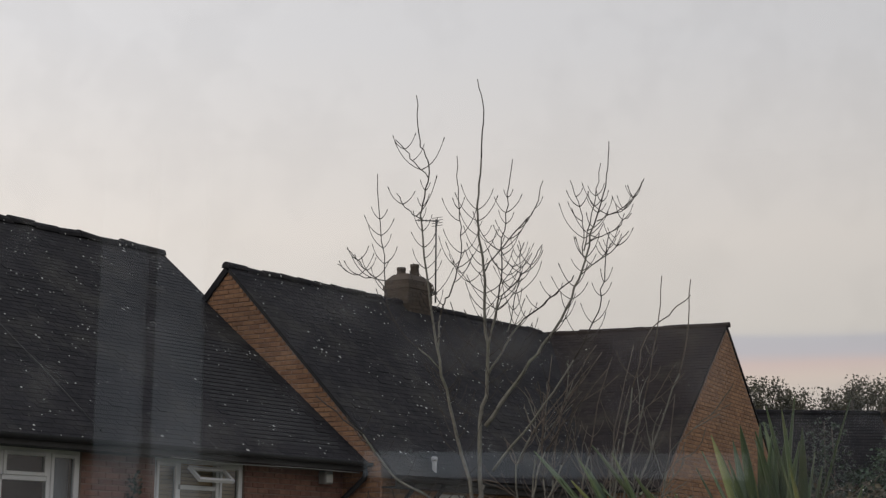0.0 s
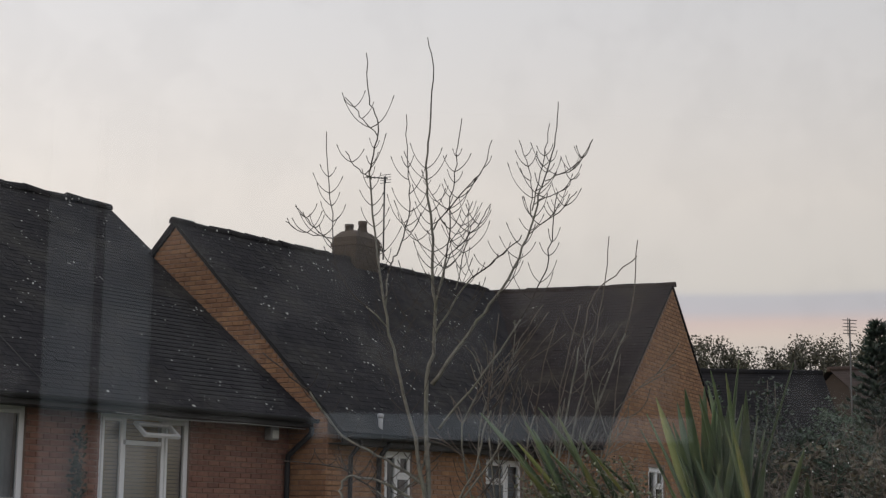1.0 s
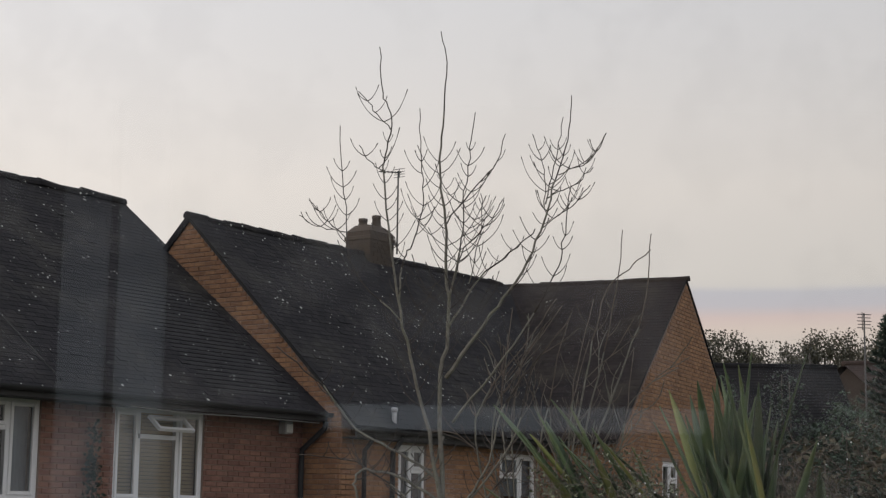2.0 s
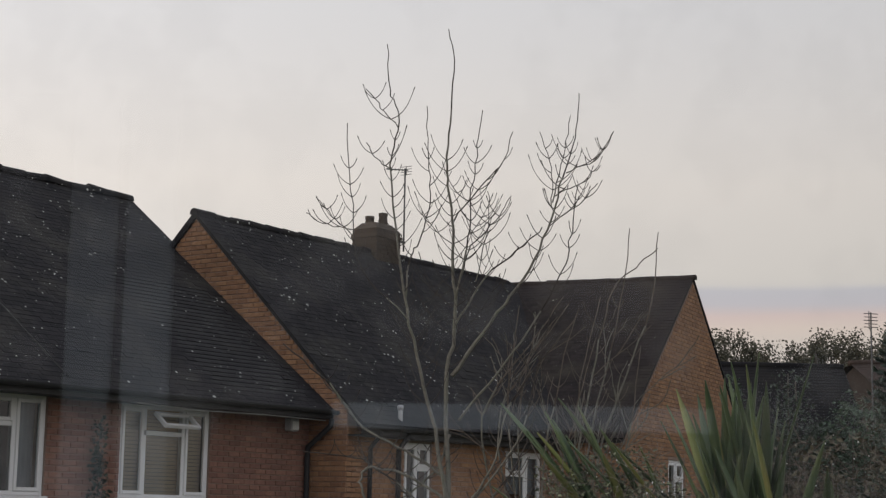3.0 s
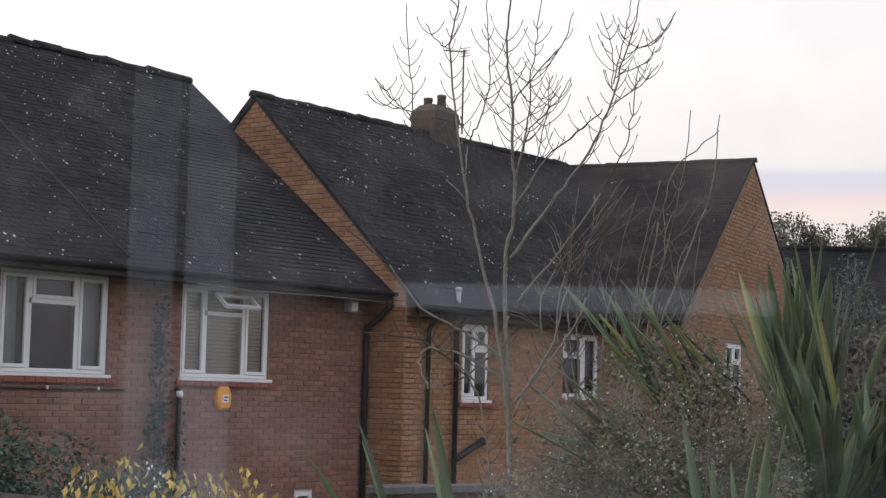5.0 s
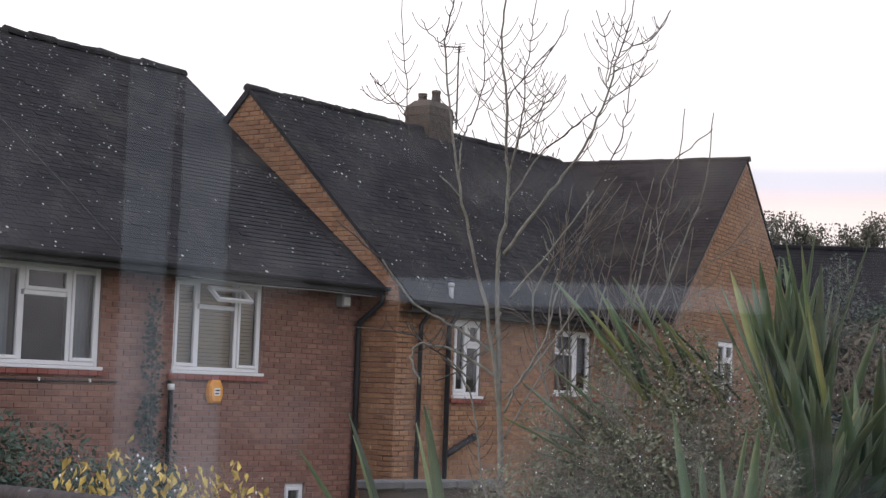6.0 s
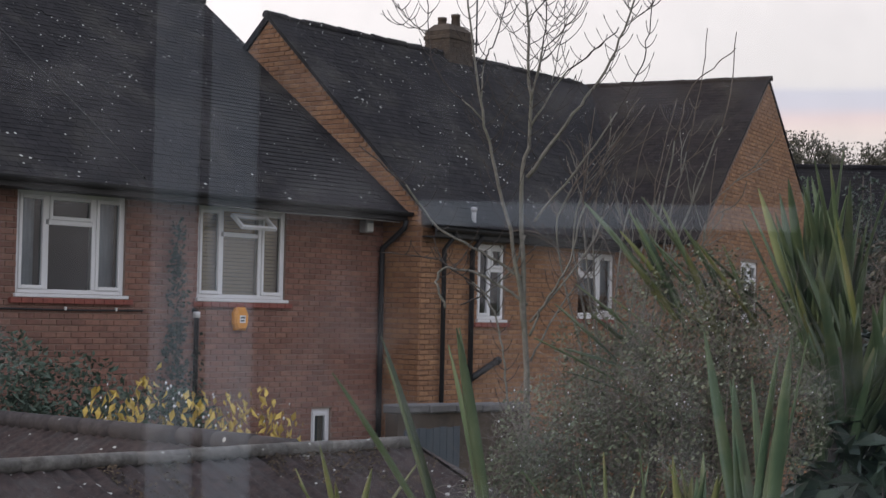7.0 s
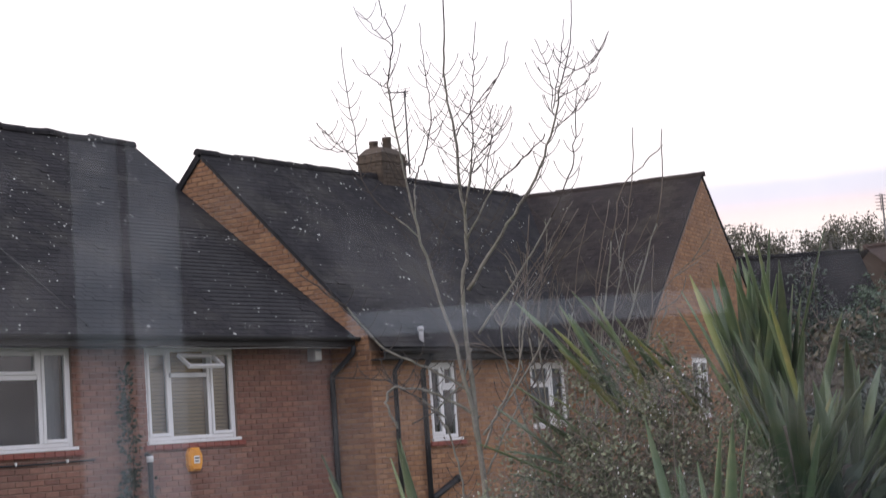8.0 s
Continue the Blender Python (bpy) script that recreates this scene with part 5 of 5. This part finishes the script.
# dead leaves and moss lodged along the ridge and in the corrugations
litter = thing("leaf_litter", "dead brown leaves and moss lying on the shed roof", "leaf litter", (-8.2, -7.1, SZ))
rng_l = random.Random(71)
fall = (dn + Vector((0, 0, -0.42))).normalized()
up_l = ax_.cross(fall).normalized()
up_l = up_l if up_l.z > 0 else -up_l
v, f = [], []
for k in range(2600):
    far_ = rng_l.random() ** 1.6
    q = ra.lerp(rb_, rng_l.uniform(0.35, 1.0) ** 0.7) + fall * (0.05 + 0.75 * far_) - Vector((0, 0, 0.04)) + up_l * rng_l.uniform(0.004, 0.026)
    if noise.noise(q * 3.0) < -0.12 + 0.25 * far_:
        continue
    d = (ax_ * rng_l.uniform(-1, 1) + fall * rng_l.uniform(-1, 1) + up_l * rng_l.uniform(-0.2, 0.5)).normalized()
    sd = d.cross(up_l).normalized()
    l = rng_l.uniform(0.012, 0.045)
    i = len(v)
    v += [q, q + d * l * 0.5 + sd * l * 0.3 + up_l * l * 0.15, q + d * l, q + d * l * 0.5 - sd * l * 0.3 + up_l * l * 0.15, q + d * l * 0.5 - up_l * 0.002]
    f += [(i, i + 1, i + 4), (i + 1, i + 2, i + 4), (i + 2, i + 3, i + 4), (i + 3, i, i + 4)]
o_l = Vector((-8.2, -7.1, SZ))
ob = mesh_ob("dead_leaves", [p - o_l for p in v], f, M_LITTER, litter)
ob["kind"] = "stuff"

M_COPING = surface("weathered_coping", (0.08, 0.08, 0.083), (0.15, 0.146, 0.146), 7, 0.9, (0.14, 0.13, 0.12), 3, 0.6)
M_BLUE = surface("blue_grey_board", (0.045, 0.06, 0.075), (0.075, 0.09, 0.105), 6, 0.75, (0.08, 0.08, 0.08), 3, 0.5, stretch=(1, 1, 0.2))
gw = thing("garden_wall", "low garden wall with grey coping and a blue-grey panel", "wall", (-0.7, -2.5, 0))
part("wall", box_bm((0.0, -0.1, 0), (2.9, 0.1, 2.18)), M_SOOT, gw)
for k in range(5):
    part("coping_stone", box_bm((k * 0.58 + 0.004, -0.16, 2.184 - k * 0.01), (k * 0.58 + 0.574, 0.16, 2.30 - k * 0.012), 0.02), M_COPING, gw)
for k in range(8):
    part("board", box_bm((0.12 + k * 0.145, -0.13, 0.0), (0.26 + k * 0.145, -0.105, 1.98 + 0.008 * (k % 3)), 0.004), M_BLUE, gw, "blue-grey painted board")

# ---------------------------------------------------------------- distance
M_FARWALL = surface("far_brick_wall", (0.028, 0.021, 0.017), (0.045, 0.032, 0.026), 1.5, 0.9)
M_FARROOF = surface("far_slate_roof", (0.010, 0.010, 0.012), (0.020, 0.019, 0.021), 2, 0.95, (0.03, 0.028, 0.026), 0.4, 0.5, spec=0.1)
M_FARROOF_RED = surface("far_clay_roof", (0.036, 0.024, 0.019), (0.06, 0.038, 0.03), 2, 0.9)


def far_house(a, b, depth, drop, wall_h, mat, label):
    """House with its ridge from a to b; courses of tiles as steps on both slopes."""
    a, b = Vector(a), Vector(b)
    ax2 = (b - a).normalized()
    s = Vector((ax2.y, -ax2.x, 0))
    h = thing("distant_house", label, "house", (a.x, a.y, 0), group="distant houses")
    for sg in (1, -1):
        n = 24
        v, f = [], []
        for k in range(n):
            t0, t1 = k / n, (k + 1) / n
            i = len(v)
            for p in (a, b):
                v += [p + s * sg * depth * t0 - Vector((0, 0, drop * t0 + 0.0)), p + s * sg * depth * t1 - Vector((0, 0, drop * t1 - 0.015)), p + s * sg * depth * t1 - Vector((0, 0, drop * t1))]
            f += [(i, i + 1, i + 4, i + 3), (i + 1, i + 2, i + 5, i + 4)]
        mesh_ob("roof", v, f, mat, h)
    lo = a.z - drop
    w = []
    for p in (a + ax2 * 0.3, b - ax2 * 0.3):
        w += [p + s * (depth - 0.3) - Vector((0, 0, drop + wall_h)), p + s * (depth - 0.3) - Vector((0, 0, drop)), p - Vector((0, 0, 0.2)),
              p - s * (depth - 0.3) - Vector((0, 0, drop)), p - s * (depth - 0.3) - Vector((0, 0, drop + wall_h))]
    mesh_ob("wall", w, [(0, 1, 2, 3, 4), (9, 8, 7, 6, 5), (0, 5, 6, 1), (3, 8, 9, 4), (1, 6, 7, 2), (2, 7, 8, 3)], M_FARWALL, h)
    tube_ob("ridge", [a, b], 0.14, mat, h)
    rel(h)
    return h


far_house((44.0, 18.2, 9.75), (49.32, 10.42, 9.72), 4.2, 3.1, 4.5, M_FARROOF, "far house with a long dark slate roof")
far_house((63.0, 15.5, 11.2), (68.0, 13.6, 11.6), 4.0, 3.0, 5.5, M_FARROOF_RED, "far house with a brown tiled gable roof")

mast = thing("aerial_mast", "thin television aerial on a tall pole", "aerial", (25.85, 0.35, 0))
tube_ob("pole", [(0, 0, 0), (0, 0, 8.95)], 0.022, M_GREY, mast)
for k in range(5):
    zz = 8.92 - 0.09 * k
    w_ = 0.19 - 0.02 * (k % 2)
    tube_ob("element", [R0 * -w_ + Vector((0, 0, zz)), R0 * w_ + Vector((0, 0, zz - 0.01))], 0.012, M_GREY, mast, sides=5)
tube_ob("boom", [R0 * -0.06 + F0 * -0.2 + Vector((0, 0, 8.74)), R0 * 0.06 + F0 * 0.2 + Vector((0, 0, 8.76))], 0.018, M_GREY, mast, sides=5)
tube_ob("rod", [R0 * -0.05 + Vector((0, 0, 8.50)), R0 * -0.05 + Vector((0, 0, 8.98))], 0.012, M_GREY, mast, sides=5)


def broad_tree(at, height, width, seed, label="far autumn tree with thinning crown"):
    """Far tree: tapered trunk, limbs and a crown of single leaf sprays in uneven clumps with gaps."""
    rng = random.Random(seed)
    t = thing("broadleaf_tree", label, "tree", at, group="tree line on the hill")
    v, f = [], []
    tube(v, f, [(0, 0, 0), (0.1, 0, height * 0.4), (0, 0.1, height * 0.8)], [0.28, 0.2, 0.07], 7)
    mesh_ob("trunk", v, f, M_BARK, t, smooth=True)
    clumps = []
    for k in range(12):
        a = rng.uniform(0, 6.28)
        r = width * 0.5 * math.sqrt(rng.random())
        zz = height * rng.uniform(0.42, 0.92) - 0.10 * height * (r / (width * 0.5)) ** 2
        c = Vector((math.cos(a) * r, math.sin(a) * r, zz))
        clumps.append((c, width * rng.uniform(0.12, 0.24)))
        vv, ff = [], []
        b = Vector((0, 0, height * rng.uniform(0.25, 0.5)))
        tube(vv, ff, smooth_path([b, b.lerp(c, 0.5) + Vector((0, 0, -0.2)), c], 3), [0.09, 0.085, 0.08, 0.07, 0.06, 0.05, 0.03], 5)
        mesh_ob("limb", vv, ff, M_BARK, t)
    v, f = [], []
    for c, r in clumps:
        for k in range(360):
            p = Vector([max(-1.05, min(1.05, rng.gauss(0, 0.5))) for _ in range(3)])
            q = c + p * r
            n = Vector((rng.uniform(-1, 1), rng.uniform(-1, 1), rng.uniform(-1, 1))).normalized()
            s = n.orthogonal().normalized()
            u2 = n.cross(s)
            l = rng.uniform(0.05, 0.14)
            i = len(v)
            v += [q - s * l, q + u2 * l * 0.6, q + s * l, q - u2 * l * 0.6 + n * l * 0.3]
            f += [(i, i + 1, i + 2), (i, i + 2, i + 3)]
    ob = mesh_ob("crown", v, f, M_LEAF_FAR, t)
    ob["kind"] = "stuff"
    return t


rng_t = random.Random(12)
for k in range(17):
    f_ = k / 16
    p = Vector((90.0, 39.5, 0)).lerp(Vector((103.5, 17.0, 0)), f_) + F0 * rng_t.uniform(-3, 4)
    gz = ground_height(p.x, p.y)
    broad_tree((p.x, p.y, gz - 0.1), rng_t.uniform(8.7, 10.4) - 1.4 * f_, rng_t.uniform(3.6, 5.2), 100 + k)


def conifer(at, height, width, seed):
    rng = random.Random(seed)
    t = thing("conifer", "dark spreading conifer with ragged top", "tree", at)
    v, f = [], []
    tube(v, f, [(0, 0, 0), (0.05, 0, height * 0.6), (0, 0, height)], [0.2, 0.1, 0.015], 7)
    mesh_ob("trunk", v, f, M_BARK, t, smooth=True)
    v, f = [], []
    vb, fb = [], []
    n = 170
    for k in range(n):
        zf = (k / n) ** 0.9
        z = height * (0.12 + 0.88 * zf)
        rr = width * 0.5 * (1 - zf) ** 0.8 * rng.uniform(0.6, 1.15) + 0.08
        a = k * 2.4 + rng.uniform(-0.4, 0.4)
        d = Vector((math.cos(a), math.sin(a), 0.35)).normalized()
        o = Vector((0, 0, z))
        tube(vb, fb, [o, o + d * rr], [0.02, 0.006], 3, False)
        for j in range(60):
            q = o + d * rr * rng.uniform(0.15, 1.08)
            w = (d + Vector((rng.uniform(-1, 1), rng.uniform(-1, 1), rng.uniform(-0.3, 0.9)))).normalized()
            s = w.orthogonal().normalized()
            l = rng.uniform(0.12, 0.3)
            i = len(v)
            v += [q, q + w * l * 0.5 + s * 0.04, q + w * l, q + w * l * 0.5 - s * 0.04]
            f += [(i, i + 1, i + 2, i + 3)]
    ob = mesh_ob("branches", vb, fb, M_BARK, t)
    ob["kind"] = "stuff"
    ob = mesh_ob("needles", v, f, M_IVY, t)
    ob["kind"] = "stuff"


conifer((31.0, 1.45, 0.0), 9.4, 4.0, 5)
conifer((33.0, -0.4, 0.6), 9.6, 3.6, 6)
M_HEDGE = surface("dark_hedge_leaf", (0.026, 0.038, 0.024), (0.052, 0.066, 0.042), 4, 0.65, (0.05, 0.042, 0.028), 2, 0.5, 0, spread=0.4, per="island")
leaf_cloud("boundary_hedge", "dark overgrown hedge behind the gardens", (24.0, 2.0, 0),
           [(-1.5 + k * 0.75, 2.2 - k * 1.0, 4.1 + 0.35 * math.sin(k * 1.9), 1.2, 1.7) for k in range(9)] + [(-1.5 + k * 0.75, 2.2 - k * 1.0, 1.5, 1.4, 1.5) for k in range(9)],
           16000, 0.16, M_HEDGE, 41, "hedge", stems=14, stem_r=0.05, slim=0.55, twig_count=900)
FT = Vector((22.6, 1.6, 0))
for off, seed_ in ((-2.9, 51), (-1.2, 52), (0.4, 53), (2.0, 54)):
    at_ = FT + R0 * off
    leaf_cloud("garden_tree", "dark ragged evergreen garden tree", at_,
               [(0.0, 0.0, 5.6, 0.9, 0.9), (0.5, -0.3, 5.0, 0.9, 0.9), (-0.5, 0.4, 5.1, 0.8, 0.9), (0.2, 0.2, 6.5 + 0.35 * math.sin(seed_ * 2.3), 0.5, 0.6), (0.0, 0.0, 2.8, 1.1, 1.2)],
               3600, 0.12, M_IVY if seed_ % 2 else M_SHRUB_GREEN, seed_, "tree", stems=9, stem_r=0.05, slim=0.5, twig_count=260)

# ---------------------------------------------------------------- the room that the camera stands in
M_ROOMWALL = surface("dim_wallpaper", (0.026, 0.026, 0.029), (0.04, 0.04, 0.044), 4, 0.9)
M_CEIL = surface("white_ceiling", (0.62, 0.62, 0.62), (0.70, 0.70, 0.70), 3, 0.9)
M_CARPET = surface("brown_carpet", (0.10, 0.08, 0.07), (0.15, 0.12, 0.10), 30, 0.95)
M_PANE = glass_material("clear_pane", (0.98, 0.985, 0.985))
# greasy smears and dust on the bedroom glass scatter a little of the sky's light
pn, pl = M_PANE.node_tree.nodes, M_PANE.node_tree.links
clean = pn["Mix Shader"]
geo_p = pn.new("ShaderNodeNewGeometry")
smear = pn.new("ShaderNodeTexNoise")
smear.inputs["Scale"].default_value, smear.inputs["Detail"].default_value = 34.0, 3.0
pl.new(geo_p.outputs["Position"], smear.inputs["Vector"])
smear_amount = pn.new("ShaderNodeMapRange")
smear_amount.interpolation_type = 'SMOOTHSTEP'
smear_amount.inputs["From Min"].default_value, smear_amount.inputs["From Max"].default_value = 0.42, 0.68
smear_amount.inputs["To Min"].default_value, smear_amount.inputs["To Max"].default_value = 0.0, 0.06
pl.new(smear.outputs[0], smear_amount.inputs["Value"])
film_bsdf = pn.new("ShaderNodeBsdfTranslucent")
film_bsdf.inputs[0].default_value = (0.8, 0.8, 0.82, 1)
dirty = pn.new("ShaderNodeMixShader")
pl.new(smear_amount.outputs[0], dirty.inputs[0])
pl.new(clean.outputs[0], dirty.inputs[1])
pl.new(film_bsdf.outputs[0], dirty.inputs[2])
pl.new(dirty.outputs[0], pn["Material Output"].inputs["Surface"])
ROOM = Matrix.Translation((-16.90, -15.61, 0)) @ Matrix.Rotation(radians(-54.0), 4, 'Z')
RX0, RX1, RY, RZ0, RZ1 = -1.7, 1.9, -3.5, 2.0, 4.5


def room_box(name, lo, hi, mat, label, cat, bevel=0.0):
    bm = box_bm(lo, hi, bevel)
    bm.transform(ROOM)
    ob = part(name, bm, mat, None)
    return tagged(ob, label, cat, kind="structure")


room_box("floor", (RX0, RY, RZ0 - 0.2), (RX1, 0.0, RZ0), M_CARPET, "brown carpeted bedroom floor", "floor")
room_box("ceiling", (RX0 - 0.2, RY - 0.2, RZ1), (RX1 + 0.2, 0.25, RZ1 + 0.2), M_CEIL, "plain white ceiling", "ceiling")
room_box("wall_back", (RX0, RY - 0.2, RZ0), (RX1, RY, RZ1), M_ROOMWALL, "plain dim grey bedroom wall", "wall")
room_box("wall_left", (RX0 - 0.2, RY - 0.2, 0), (RX0, 0.0, RZ1), M_ROOMWALL, "plain dim grey bedroom wall", "wall")
room_box("wall_right", (RX1, RY - 0.2, 0), (RX1 + 0.2, 0.0, RZ1), M_ROOMWALL, "plain dim grey bedroom wall", "wall")
bm = bmesh.new()
for a, b, c, d in split_rects(RX0 - 0.2, RX1 + 0.2, 0.0, RZ1, [(-0.8, 0.8, 2.95, 4.25)]):
    box(bm, (a, 0.002, c), (b, 0.25, d))
bm.transform(ROOM)
tagged(part("wall_window", bm, M_ROOMWALL, None), "plain outer wall round the bedroom window", "wall", kind="structure")
win1 = thing("window_1", "clear closed bedroom window", "window", ROOM @ Vector((0, 0.1, 2.95)), kind="structure")
for a, b, c, d in ((-0.8, -0.74, 2.95, 4.25), (0.74, 0.8, 2.95, 4.25), (-0.74, 0.74, 2.95, 3.01), (-0.74, 0.74, 4.19, 4.25)):
    bm = box_bm((a, 0.06, c), (b, 0.13, d), 0.005)
    bm.transform(ROOM)
    part("window_frame", bm, M_UPVC, win1)
v = [ROOM @ Vector(p) for p in ((-0.74, 0.095, 3.01), (0.74, 0.095, 3.01), (0.74, 0.095, 4.19), (-0.74, 0.095, 4.19))]
pane = mesh_ob("pane", v, [(0, 1, 2, 3)], M_PANE, win1, "clear glass")
pane.visible_shadow = False
rel(win1)
# white door lining and a shelf on the back wall, which the glass mirrors faintly
room_box("trim", (-0.84, RY + 0.002, RZ0), (-0.73, RY + 0.04, RZ1), M_WHITE, "white painted door lining", "trim")
room_box("trim", (-0.70, RY + 0.002, RZ0), (-0.585, RY + 0.04, RZ1), M_WHITE, "white painted door lining", "trim")
room_box("trim", (-0.18, RY + 0.002, 3.675), (0.75, RY + 0.05, 3.735), M_WHITE, "white painted wall rail", "trim")
cl = thing("ceiling_light", "round white ceiling light, switched on", "lamp", ROOM @ Vector((0.1, -1.0, RZ1)))
tube_ob("rose", [(0, 0, 0), (0, 0, -0.04)], 0.10, M_WHITE, cl, sides=20)
tube_ob("ring", [(0, 0, -0.04), (0, 0, -0.06)], 0.16, M_WHITE, cl, sides=24)
lamp_data = bpy.data.lights.new("ceiling_lamp", 'AREA')
lamp_data.shape, lamp_data.size, lamp_data.energy, lamp_data.color = 'DISK', 0.28, 130.0, (0.72, 0.87, 1.0)
lamp = new("ceiling_lamp", lamp_data)
lamp.matrix_world = Matrix.Translation(ROOM @ Vector((0.1, -1.0, RZ1 - 0.07)))
